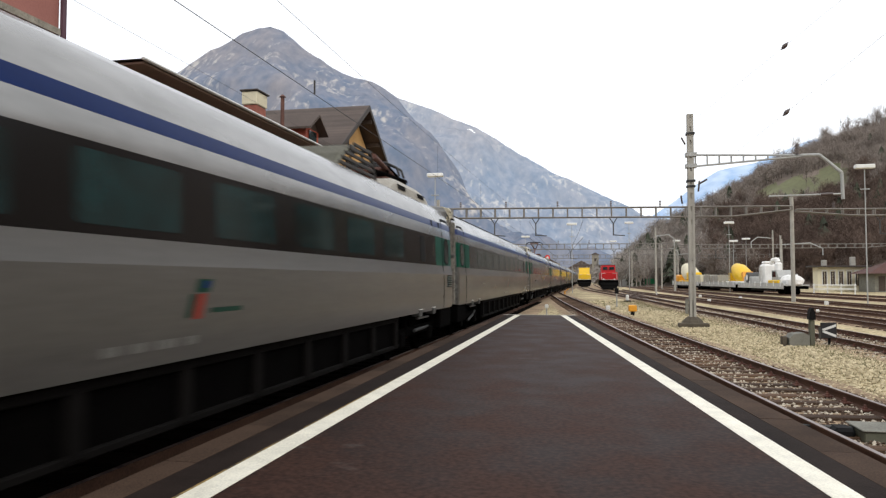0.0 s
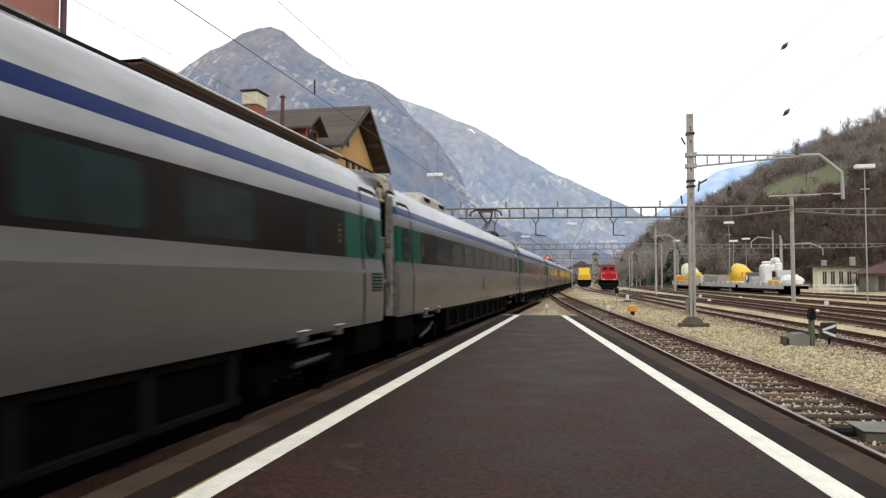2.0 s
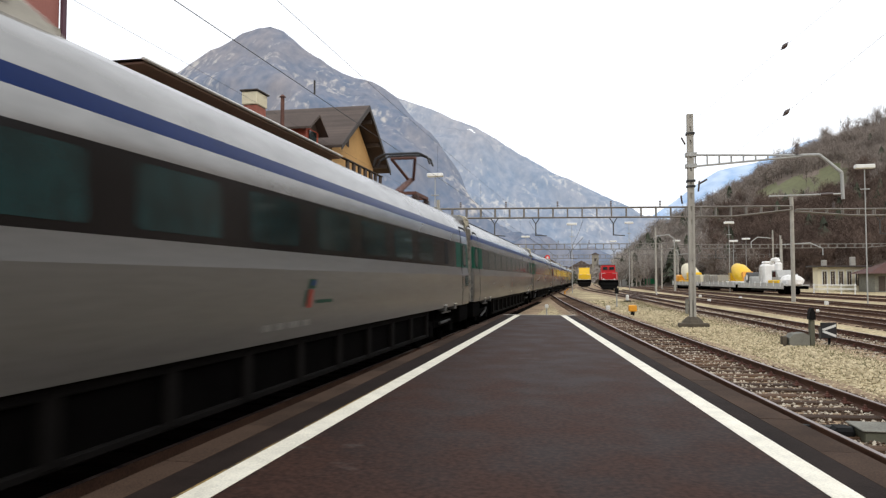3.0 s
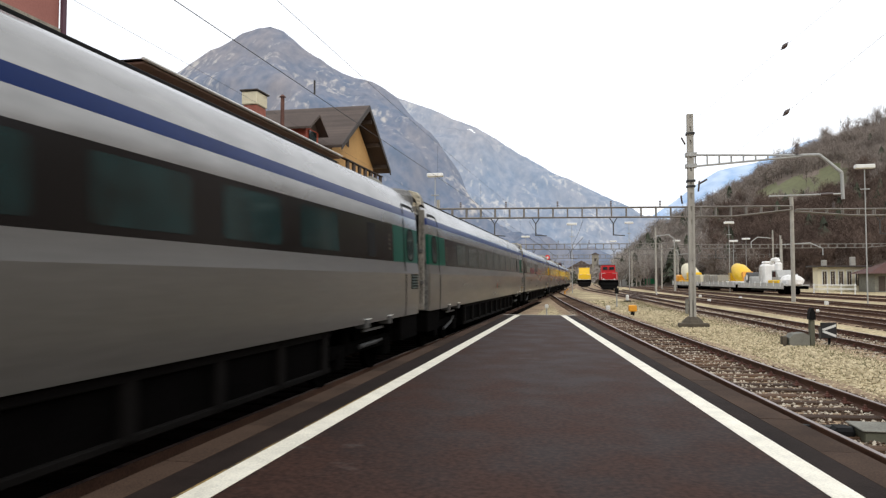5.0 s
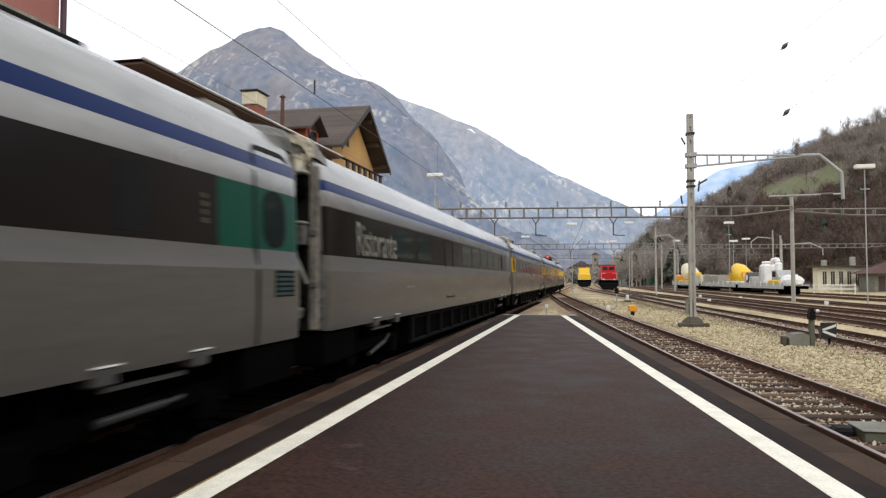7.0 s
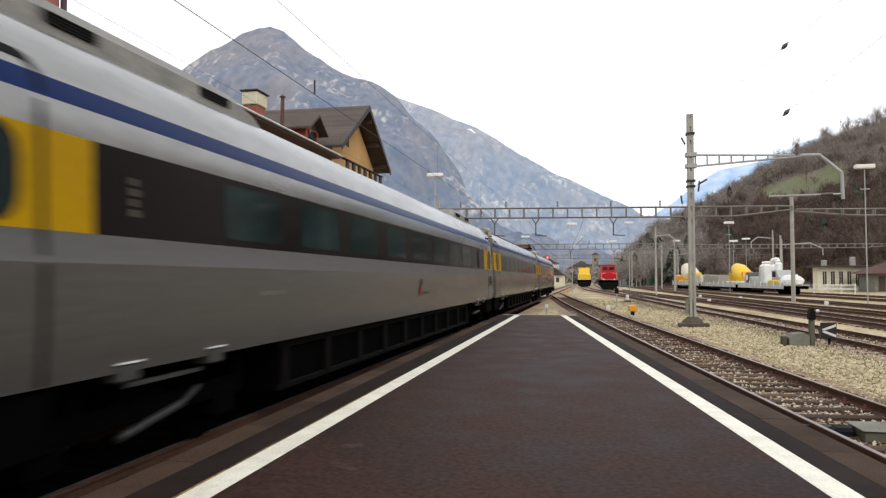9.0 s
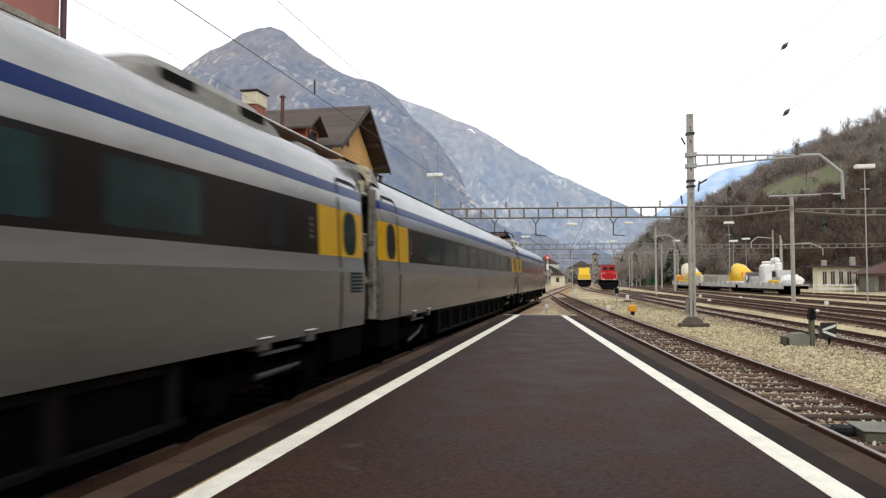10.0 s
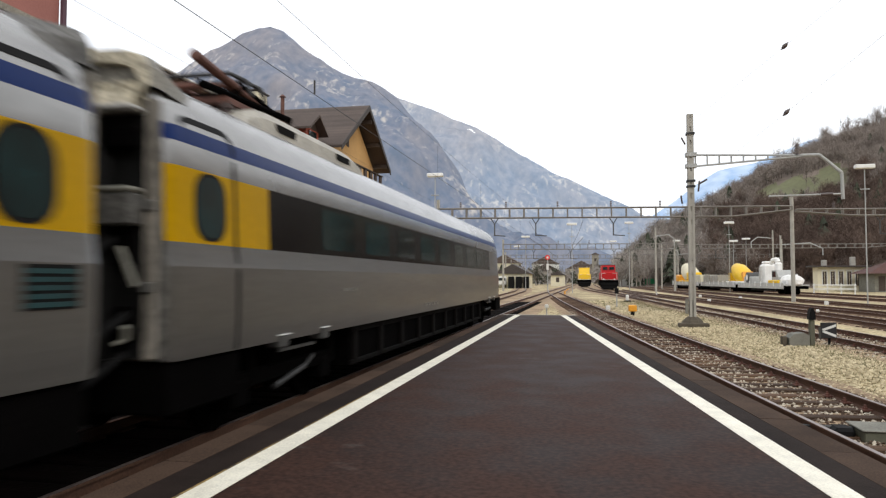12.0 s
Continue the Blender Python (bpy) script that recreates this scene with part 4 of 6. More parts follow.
def slope_point(sil, az, u, d0, d1, back, rough, seed, foot, power):
    top = math.tan(radians(lerp(sil, az))) * d1
    if u < 0.8:
        k = u / 0.8
        d, z = d0 + (d1 - d0) * k, foot + (top - foot) * k ** power
    else:
        k = (u - 0.8) / 0.2
        d, z = d1 + back * k, top * (1 - 0.5 * k)
    p = Vector((d * math.sin(radians(az)), d * math.cos(radians(az)), z + 1.79))
    q = p / (d1 * 0.16) + Vector((seed, seed, 0))
    env = min(1, u * 4) * (0.35 if 0.7 < u < 0.86 else 1.0)
    n = noise.fractal(Vector((q.x, q.y, q.z * 0.4)), 0.9, 2.1, 6, noise_basis="PERLIN_ORIGINAL")
    p.z += n * rough * env
    p.x += 0.6 * rough * env * noise.noise(q * 1.7 + Vector((5, 3, 1)))
    p.y += 0.6 * rough * env * noise.noise(q * 1.7 + Vector((1, 7, 2)))
    return p


# skylines: bearing to the right of the y axis and rise, in degrees
def skyline(*pts):
    return [(math.degrees(math.atan((x - 784) / 1250)) - 11.7, math.degrees(math.atan((494 - y) / 1250 * math.cos(math.atan((x - 784) / 1250))))) for x, y in pts]


RIDGE = skyline((-300, 330), (0, 260), (200, 190), (330, 122), (375, 90), (420, 62), (470, 43), (500, 50), (545, 82), (610, 119), (670, 152), (700, 172), (735, 208), (770, 256), (805, 310), (850, 370), (920, 430), (1010, 468), (1150, 488), (1300, 490))
RIDGE2 = skyline((480, 190), (600, 160), (680, 163), (720, 178), (760, 192), (800, 212), (845, 232), (900, 262), (960, 292), (1020, 322), (1085, 356), (1150, 395), (1300, 430))
FARR = skyline((1080, 418), (1150, 356), (1190, 326), (1226, 296), (1271, 268), (1330, 262), (1420, 250), (1600, 225))
# bearings from 36 on: unseen slope, added to darken what the train reflects
WOODS = skyline((1085, 491), (1105, 486), (1128, 468), (1150, 440), (1180, 415), (1235, 378), (1290, 345), (1350, 310), (1420, 282), (1500, 250), (1568, 228), (1750, 150)) + [(36, 16), (60, 16), (120, 15), (170, 12)]
HILL_ARGS = (175, 420, 120, 7, 5.0, -2.0, 1.0)


def meadow(az, u, below=0.065, above=0.03):
    """A grassy terrace that slants up the hillside."""
    mid = lerp([(9.5, 0.6), (10.3, 0.575), (14.5, 0.475), (19, 0.465)], az)
    wide = 0.6 + 0.4 * math.sin(az * 2.3) + 0.25 * math.sin(az * 6.1)
    return 1 if 9.8 < az < 18.6 and -below < u - mid < above * max(0.3, wide) else 0


def snowy(az, u):
    """Old snow in hollows below the crest."""
    return 1 if abs(az + 9.45 + 6 * (u - 0.75)) < 0.22 + 0.1 * math.sin(u * 160) and 0.715 < u < 0.775 else 0


def mountains():
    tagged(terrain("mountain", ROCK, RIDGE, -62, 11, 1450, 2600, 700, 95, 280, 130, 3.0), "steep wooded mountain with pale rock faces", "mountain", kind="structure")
    tagged(terrain("second_mountain", [ROCK2, SNOW], RIDGE2, -26, 11, 2750, 3700, 500, 120, 220, 110, 6.0, pick=snowy), "mountain flank paled by haze in its colour, bare rock near its crest", "mountain", kind="structure")
    tagged(terrain("far_mountain", FARMT, FARR, -2, 25, 4300, 5600, 300, 30, 90, 40, 9.0), "distant mountain blued by haze in its colour, with patches of snow", "mountain", kind="structure")
    d0, d1, back, rough, seed, foot, power = HILL_ARGS
    tagged(terrain("hillside", [HILL, MEADOW], WOODS, 1.9, 165, d0, d1, back, rough, 330, 40, seed, foot, power, meadow), "steep hillside in late autumn brown with a meadow, carried on out of view", "hill", kind="structure")


class Soup:
    """Collects many small faces for one mesh."""
    def __init__(self):
        self.v, self.f, self.n = [], [], 0

    def add(self, verts, faces):
        self.v.append(np.asarray(verts, float))
        self.f.extend([tuple(i + self.n for i in f) for f in faces])
        self.n += len(verts)

    def make(self, name, material, label, category):
        me = bpy.data.meshes.new(name)
        me.from_pydata(np.vstack(self.v).tolist(), [], self.f)
        me.materials.append(material)
        me.update()
        return tagged(new(name, me), label, category, kind="stuff")


def bare_tree(rng, n=74):
    """Trunk, limbs and a fan of twigs for a leafless tree one unit high."""
    V, F = [], []

    def stick(a, b, w):
        d = b - a
        s = np.cross(d, rng.normal(size=3))
        s = s / (np.linalg.norm(s) + 1e-9) * w
        i = len(V)
        V.extend([a - s, a + s, b])
        F.append((i, i + 1, i + 2))
    stick(np.zeros(3), np.array([0, 0, 0.8]), 0.02)
    stick(np.zeros(3), np.array([0.02, 0, 0.7]), 0.02)
    for _ in range(n):
        a = np.array([0, 0, rng.uniform(0.22, 0.7)])
        th, el = rng.uniform(0, 2 * np.pi), rng.uniform(0.35, 1.35)
        ln = rng.uniform(0.22, 0.5) * (1.1 - a[2] * 0.6)
        b = a + ln * np.array([np.cos(th) * np.cos(el), np.sin(th) * np.cos(el), np.sin(el)])
        stick(a, b, 0.0052)
        for _ in range(3):
            p = a + (b - a) * rng.uniform(0.45, 1)
            stick(p, p + rng.normal(size=3) * 0.07 + np.array([0, 0, 0.10]), 0.0046)
    return np.array(V), F


def conifer(rng, n=60):
    V, F = [], []
    for _ in range(n):
        h = rng.uniform(0.08, 1) ** 0.8
        r = 0.2 * (1.04 - h) + 0.01
        th = rng.uniform(0, 2 * np.pi)
        c = np.array([np.cos(th) * r * 0.5, np.sin(th) * r * 0.5, h])
        o = np.array([np.cos(th) * r, np.sin(th) * r, -0.08])
        s = np.array([-np.sin(th), np.cos(th), 0]) * 0.06
        i = len(V)
        V.extend([c + [0, 0, 0.08], c + o + s, c + o - s])
        F.append((i, i + 1, i + 2))
    return np.array(V), F


def woods():
    rng = np.random.default_rng(4)
    kinds = [bare_tree(rng) for _ in range(7)]
    firs = [conifer(rng) for _ in range(3)]
    d0, d1, back, rough, seed, foot, power = HILL_ARGS
    bare, fir, red, pale = Soup(), Soup(), Soup(), Soup()
    for _ in range(3300):
        az, u = rng.uniform(2.3, 24.5), rng.uniform(0.0, 0.9) ** 0.9
        if meadow(az, u) and rng.random() < 0.96:
            continue
        p = slope_point(WOODS, az, u, d0, d1, back, rough, seed, foot, power)
        ever = rng.random() < ((0.04 if az > 10.5 else 0.09) if u < 0.42 else 0.02)
        V, F = firs[rng.integers(3)] if ever else kinds[rng.integers(7)]
        h = rng.uniform(5.5, 10.5) * (0.8 if u > 0.72 else 0.35 if meadow(az, u + 0.08) else 1)
        a = rng.uniform(0, 2 * np.pi)
        R = np.array([[np.cos(a), -np.sin(a), 0], [np.sin(a), np.cos(a), 0], [0, 0, 1]])
        # trees towards the valley go into the soup with haze in its colour
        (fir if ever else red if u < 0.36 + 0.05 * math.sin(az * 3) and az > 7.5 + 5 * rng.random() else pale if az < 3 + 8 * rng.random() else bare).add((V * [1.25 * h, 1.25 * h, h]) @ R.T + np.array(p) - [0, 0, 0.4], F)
    for _ in range(26):
        az = rng.uniform(12.5, 22)
        p = slope_point(WOODS, az, rng.uniform(0.74, 0.8), d0, d1, back, rough, seed, foot, power)
        V, F = kinds[rng.integers(7)]
        h = rng.uniform(9, 15)
        bare.add(V * [0.95 * h, 0.95 * h, h] + np.array(p) - [0, 0, 0.4], F)
    # trees and scrub at the valley's end and by the houses
    for _ in range(700):
        y = rng.uniform(215, 480)
        x = rng.uniform(-0.24, 0.09) * y
        if -12 < x < 6 and y < 230:
            continue
        V, F = firs[rng.integers(3)] if rng.random() < 0.35 else kinds[rng.integers(7)]
        h = rng.uniform(2.5, 7.5)
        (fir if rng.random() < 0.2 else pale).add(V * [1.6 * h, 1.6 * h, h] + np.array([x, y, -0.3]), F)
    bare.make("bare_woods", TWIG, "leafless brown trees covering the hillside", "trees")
    pale.make("hazed_woods", TWIG_HAZE, "leafless trees at the valley's end, paled by haze in their colour", "trees")
    red.make("red_brown_woods", TWIG_R, "red-brown leafless thicket at the foot of the hill", "trees")
    fir.make("evergreen_woods", EVERG, "dark evergreens and scrub along the valley", "trees")


# ---------- station house ----------
def station_house():
    X = -12.0
    st = thing("station_house", "ochre station house with brown tiled roofs and a gable", "house")
    part("gable_wall", prism(bmesh.new(), [(34.0, -0.2), (41.0, -0.2), (41.0, 8.5), (37.6, 10.95), (34.0, 8.5)], "x", X - 8, X - 0.85), OCHRE, st)
    part("main_wall", boxes((X - 10.5, X - 1.0, 18.0, 33.99, -0.2, 7.735)), SOFFIT, st)
    for sgn, ye in ((-1, 33.05), (1, 41.85)):
        r = part("gable_roof", prism(bmesh.new(), [(ye, 8.32), (ye, 8.46), (37.55, 11.5), (37.55, 11.28)], "x", X - 9, X), ROOFT, st, "brown tiled roof slope")
        part("verge_board", prism(bmesh.new(), [(ye, 8.2), (ye, 8.47), (37.55, 11.51), (37.55, 11.2)], "x", X + 0.003, X + 0.05), ROOFM, r, "dark verge board")
        n = 16
        for k in range(n):
            f = (k + 0.5) / n
            yy, zz = ye + (37.55 - ye) * f, 8.46 + (11.5 - 8.46) * f
            part("tile_course", prism(bmesh.new(), [(yy - sgn * -0.14, zz - 0.10), (yy - sgn * 0.14, zz + 0.105), (yy - sgn * 0.14, zz + 0.06), (yy + sgn * 0.14, zz - 0.13)], "x", X - 8.9, X - 0.02), ROOFT, r) if sgn < 0 else None
    for f in (0.15, 0.5, 0.85):
        yy, zz = 41.85 + (37.55 - 41.85) * f, 8.32 + (11.28 - 8.32) * f
        part("purlin_end", boxes((X - 0.84, X - 0.05, yy - 0.1, yy + 0.1, zz - 0.24, zz - 0.02)), DARKW, st, "purlin end under the eaves")
    w = part("gable_window", boxes((X - 0.86, X - 0.82, 36.2, 36.55, 9.0, 9.75)), DARKW, st, "small dark gable window")
    # balcony with shutters low on the gable
    part("balcony_beam", boxes((X - 0.84, X - 0.1, 34.0, 40.8, 7.25, 7.45)), DARKW, st)
    for k in range(7):
        y = 34.5 + 0.98 * k
        part("baluster", boxes((X - 0.3, X - 0.18, y, y + 0.34, 7.45, 7.92), bevel=0.02), DARKW, st)
    part("balcony_rail", boxes((X - 0.33, X - 0.14, 34.0, 40.8, 7.925, 7.98)), DARKW, st)
    # main roof along the track, hipped at its near end
    bm = bmesh.new()
    e = [(X, 17.1, 7.85), (X, 33.5, 7.85), (X - 11.5, 33.5, 7.85), (X - 11.5, 17.1, 7.85)]
    rr = [(X - 5.6, 27.5, 10.5), (X - 5.6, 37.5, 10.5)]
    v = [bm.verts.new(p) for p in e + rr]
    for f in ((0, 1, 5, 4), (1, 2, 5), (2, 3, 4, 5), (3, 0, 4), (0, 3, 2, 1)):
        bm.faces.new([v[i] for i in f])
    bmesh.ops.recalc_face_normals(bm, faces=bm.faces)
    part("main_roof", bm, ROOFT, st, "brown tiled hipped roof")
    part("gutter", boxes((X + 0.003, X + 0.12, 17.05, 33.0, 7.8, 7.89), bevel=0.03), WHITEP, st, "white painted gutter along the eaves")
    part("soffit", boxes((X - 1.0, X - 0.02, 17.2, 33.0, 7.74, 7.8)), SOFFIT, st, "faded salmon boards under the eaves")
    # dormer
    d = part("dormer", boxes((X - 5.5, X - 1.15, 31.3, 32.9, 7.9, 9.05)), REDW, st, "red boarded dormer")
    for ye in (30.95, 33.25):
        part("dormer_roof", prism(bmesh.new(), [(ye, 8.88), (ye, 8.98), (32.1, 9.78), (32.1, 9.64)], "x", X - 5.5, X - 0.75), ROOFT, d)
    part("dormer_gable", prism(bmesh.new(), [(31.3, 9.05), (32.9, 9.05), (32.1, 9.62)], "x", X - 1.5, X - 1.15), DARKW, d)
    part("dormer_window", boxes((X - 1.16, X - 1.1, 31.65, 32.55, 8.1, 8.95)), GLASS, d)
    # chimney and vent
    c = part("chimney", boxes((X - 2.3, X - 1.7, 27.3, 28.2, 8.0, 9.15), bevel=0.02), BRICK, st, "red brick chimney")
    part("chimney_head", boxes((X - 2.35, X - 1.65, 27.25, 28.25, 9.155, 9.72), bevel=0.03), CREAM, c, "cream rendered chimney head")
    part("chimney_cap", boxes((X - 2.42, X - 1.58, 27.18, 28.32, 9.725, 9.8), bevel=0.02), ROOFM, c)
    vp = part("vent_pipe", tubes(((X - 2, 30.55, 8.8), (X - 2, 30.55, 10.35), 0.09, 10)), RUSTY, st)
    part("vent_cap", tubes(((X - 2, 30.55, 10.3), (X - 2, 30.55, 10.42), 0.16, 10, 0.05)), RUSTY, vp)


def red_house():
    h = thing("red_house", "faded red plastered house beside the track", "house")
    part("wall", boxes((-21, -12, 1, 14.0, -0.2, 10.5)), PINK, h)
    part("downpipe", tubes(((-11.93, 14.06, -0.2), (-11.93, 14.06, 10.4), 0.07, 10)), mat("plum_paint", (0.09, 0.04, 0.06), 0.6), h, "dark plum downpipe at the corner")
    part("roof", prism(bmesh.new(), [(-21.6, 10.5), (-11.4, 10.5), (-11.4, 10.65), (-16.5, 13.2), (-21.6, 10.65)], "y", 0.5, 14.6), ROOFT, h)
    part("string_course", boxes((-11.997, -11.9, 1, 13.95, 7.4, 7.55)), BEIGE, h)


def hidden_side_platform():
    # never in view; added to keep skylight from under the train
    p = thing("hidden_side_platform", "low asphalt side platform before the station house, out of view", "platform", kind="structure")
    part("slab", boxes((-12.9, -7.35, -20, 45, -0.3, 0.26)), ASPHALT_E, p)


# ---------- catenary ----------
def lattice(bm, a, b, h, w, step, ends=(1, 1)):
    """A light lattice beam from a to b: chords and posts; ends: how far it tapers at each end."""
    a, b = Vector(a), Vector(b)
    n = max(4, int((b - a).length / step))
    side = Vector((0, w / 2, 0))
    hs = [h * min(1, ends[0] + 4.0 * i / n, ends[1] + 4.0 * (n - i) / n) for i in range(n + 1)]
    for s in (-side, side):
        ps = [a.lerp(b, i / n) + s for i in range(n + 1)]
        for i in range(n):
            box_beam(bm, ps[i], ps[i + 1], 0.09)
            box_beam(bm, ps[i] - Vector((0, 0, hs[i])), ps[i + 1] - Vector((0, 0, hs[i + 1])), 0.09)
        for i in range(n + 1):
            box_beam(bm, ps[i], ps[i] - Vector((0, 0, hs[i])), 0.10)
    return bm


def box_beam(bm, a, b, w):
    tube(bm, a, b, w * 0.62, 4)


def insulator(bm, p, h=0.5, r=0.09):
    x, y, z = p
    for k in range(4):
        tube(bm, (x, y, z + h * k / 4), (x, y, z + h * (k + 0.7) / 4), r, 8, r * 0.6)
    return bm


def gantry(a, b, ztop, h, posts, hangers, knobs, ends=(1, 1), label="grey lattice gantry across the tracks carrying overhead wires", post_h=0.8):
    g = thing("catenary_gantry", label, "gantry", group="catenary gantries")
    (xa, ya), (xb, yb) = a, b
    fy = lambda x: ya + (yb - ya) * (x - xa) / (xb - xa)
    part("beam", lattice(bmesh.new(), (xa, ya, ztop), (xb, yb, ztop), h, 0.45, 1.25, ends), BEAM, g, "weathered grey steel lattice beam")
    for x in posts:
        part("post", tubes(((x, fy(x), -0.4), (x, fy(x), ztop + post_h), 0.18, 10, 0.15)), CONC, g, "grey concrete post")
    for x in hangers:
        y = fy(x)
        zb = ztop - h
        hg = part("hanger", tubes(((x - 0.35, y, zb), (x, y, zb - 0.55), 0.04, 6), ((x + 0.35, y, zb), (x, y, zb - 0.55), 0.04, 6), ((x, y, zb - 0.5), (x, y, zb - 1.6), 0.06, 6)), STEEL, g)
        part("steady_arm", tubes(((x, y, zb - 1.55), (x + 0.95, y, zb - 1.62), 0.045, 6)), STEEL, hg)
    for x in knobs:
        part("insulator", insulator(bmesh.new(), (x, fy(x), ztop + 0.02), 0.6, 0.11), INSUL, g)
    return g


def main_mast():
    m = thing("catenary_mast", "tall slotted concrete mast with a lattice arm on stained footing", "mast")
    x, y = 4.2, 31.0
    bm = bmesh.new()
    for s in (-1, 1):
        rows = [[(x + s * 0.08 - 0.045, y - w, z), (x + s * 0.08 + 0.045, y - w, z), (x + s * 0.08 + 0.045, y + w, z), (x + s * 0.08 - 0.045, y + w, z)] for z, w in ((-0.3, 0.16), (8.72, 0.12))]
        v = grid_faces(bm, rows, closed=True)
        bm.faces.new(v[-1])
    z = 0.9
    box(bm, x - 0.04, x + 0.04, y - 0.07, y + 0.07, -0.3, 8.72)
    while z < 8.4:
        box(bm, x - 0.04, x + 0.04, y - 0.125, y + 0.125, z, z + (0.36 if z > 3.4 else 0.5))
        z += 0.56
    bmesh.ops.recalc_face_normals(bm, faces=bm.faces)
    part("pole", bm, CONC, m, "pale concrete pole with ladder-like slots")
    ft = bmesh.new()
    grid_faces(ft, [[(x + r * math.cos(a * math.tau / 8 + 0.4), y + 0.9 * r * math.sin(a * math.tau / 8 + 0.4), z) for a in range(8)] for r, z in ((0.46, -0.3), (0.46, -0.03), (0.4, 0.06), (0.22, 0.22), (0.2, 0.23))], closed=True)
    ft.faces.new(list(ft.verts)[-8:])
    bmesh.ops.recalc_face_normals(ft, faces=ft.faces)
    part("footing", ft, CONCD, m, "dark stained concrete footing")
    part("footing_slab", boxes((x - 0.62, x + 0.6, y - 0.5, y - 0.1, -0.3, -0.02), bevel=0.04), CONCD, m)
    arm = bmesh.new()
    n = 9
    xs = [x + 0.2 + (8.66 - x - 0.2) * i / n for i in range(n + 1)]
    zt = lambda q: 7.0 - 0.17 * (q - x) / 4.4
    zb = lambda q: 6.5 + 0.30 * min(1, (q - x) / 4.4)
    for i in range(n):
        for f in (zt, zb):
            tube(arm, (xs[i], y, f(xs[i])), (xs[i + 1], y, f(xs[i + 1])), 0.04, 6)
    for q in xs[::1]:
        tube(arm, (q, y, zt(q)), (q, y, zb(q)), 0.035, 6)
    part("lattice_arm", arm, GALV, m, "weathered steel lattice arm")
    part("bent_tube", tubes(((8.5, y, 6.83), (9.2, y, 6.82), 0.07, 10), ((9.2, y, 6.82), (10.0, y, 6.08), 0.07, 10), ((10.0, y, 6.08), (10.03, y, 5.0), 0.07, 10)), GALV, m, "bright bent steel tube")
    part("steady_arm", tubes(((7.25, y, 5.18), (10.0, y, 5.22), 0.035, 8)), GALV, m)
    part("insulator", tubes(((9.2, y, 5.2), (9.65, y, 5.21), 0.07, 8)), INSUL, m)
    for z in (7.85, 5.62, 5.85):
        part("clamp", boxes((x - 0.17, x + 0.17, y - 0.18, y + 0.18, z, z + 0.09), bevel=0.01), WIRE, m)
    part("arm_clamp", boxes((x - 0.2, x + 0.24, y - 0.17, y + 0.17, 6.45, 6.6)), GALV, m)
    part("arm_clamp", boxes((x - 0.2, x + 0.24, y - 0.17, y + 0.17, 6.92, 7.08)), GALV, m)
    for p, q in (((4.5, y, 5.45), (4.55, y, 5.9)), ((3.85, y, 4.95), (3.8, y, 5.3)), ((4.0, y, 7.45), (3.85, y, 7.75)), ((4.5, y, 5.75), (4.85, y, 5.95))):
        part("insulator", tubes((p, q, 0.035, 8)), INSUL, m)
    part("control_box", boxes((x - 0.28, x - 0.17, y - 0.1, y + 0.1, 0.35, 0.95)), CONCG, m)
    part("bird_spike_insulator", insulator(bmesh.new(), (8.35, y, 6.86), 0.45, 0.1), INSUL, m)


def span_wires():
    """Thin wires with stick insulators from the mast over the near tracks."""
    for a, b in (((4.3, 31, 5.67), (5.15, 20, 6.2)), ((4.3, 31, 8.42), (5.14, 20, 7.98))):
        a, b = Vector(a), Vector(b)
        w = thing("span_wire", "thin span wire with a dark stick insulator", "wire", group="span wires")
        d = (b - a)
        part("wire", tubes((a, a + d * 3.2, 0.003, 6)), GALV, w)
        s = Vector((0.085, 0.024, 0.092))
        bm = bmesh.new()
        for r, k in ((0.02, 1.0), (0.04, 0.62), (0.055, 0.3)):
            tube(bm, b - s * k, b + s * k, r, 8)
        part("insulator", bm, INSUL, w, "dark stick insulator")


def overhead_wire(name, pts, r, label, drop=()):
    w = thing("overhead_wire", label, "wire", group="overhead wires")
    bm = bmesh.new()
    for a, b in zip(pts, pts[1:]):
        tube(bm, a, b, r, 6)
    part(name, bm, WIRE, w)
    for a, b, rr in drop:
        part("dropper", tubes((a, b, rr, 6)), WIRE, w)


def sag(x0, y0, x1, y1, z, dip, n=8):
    return [(x0 + (x1 - x0) * i / n, y0 + (y1 - y0) * i / n, z - dip * 4 * (i / n) * (1 - i / n)) for i in range(n + 1)]


def wires():
    T = TRACK_X
    overhead_wire("contact_wire", [(T, -25, 5.36), (T, 63, 5.33), (T, 119, 5.3), (T, 300, 5.3)], 0.0065, "dark contact wire over the main track",
                  [((T, 12.7, 5.35), (T, 12.7, 5.62), 0.018)] + [((T, y, 5.35), (T, y, 6.45), 0.004) for y in (24, 34, 44, 54)])
    overhead_wire("messenger_wire", sag(T, -25, T, 62, 7.1, 0.6) + sag(T, 63, T, 119, 7.1, 0.6), 0.004, "dark messenger wire over the main track")
    overhead_wire("feeder_wire", [(-9.0, -10, 7.1), (-9.0, 62, 6.0)], 0.0035, "thin dark feeder wire")
    for pts in (((-0.5, 64), (-3.8, 119)), ((6, 64), (5, 119)), ((-5.3, 64), (-5.3, 119))):
        (xa, ya), (xb, yb) = pts
        overhead_wire("contact_wire", [(xa, ya, 5.5), (xb, yb, 5.5)], 0.02, "dark contact wire over the yard")
        overhead_wire("messenger_wire", sag(xa, ya, xb, yb, 7.0, 0.9), 0.015, "dark messenger wire over the yard")


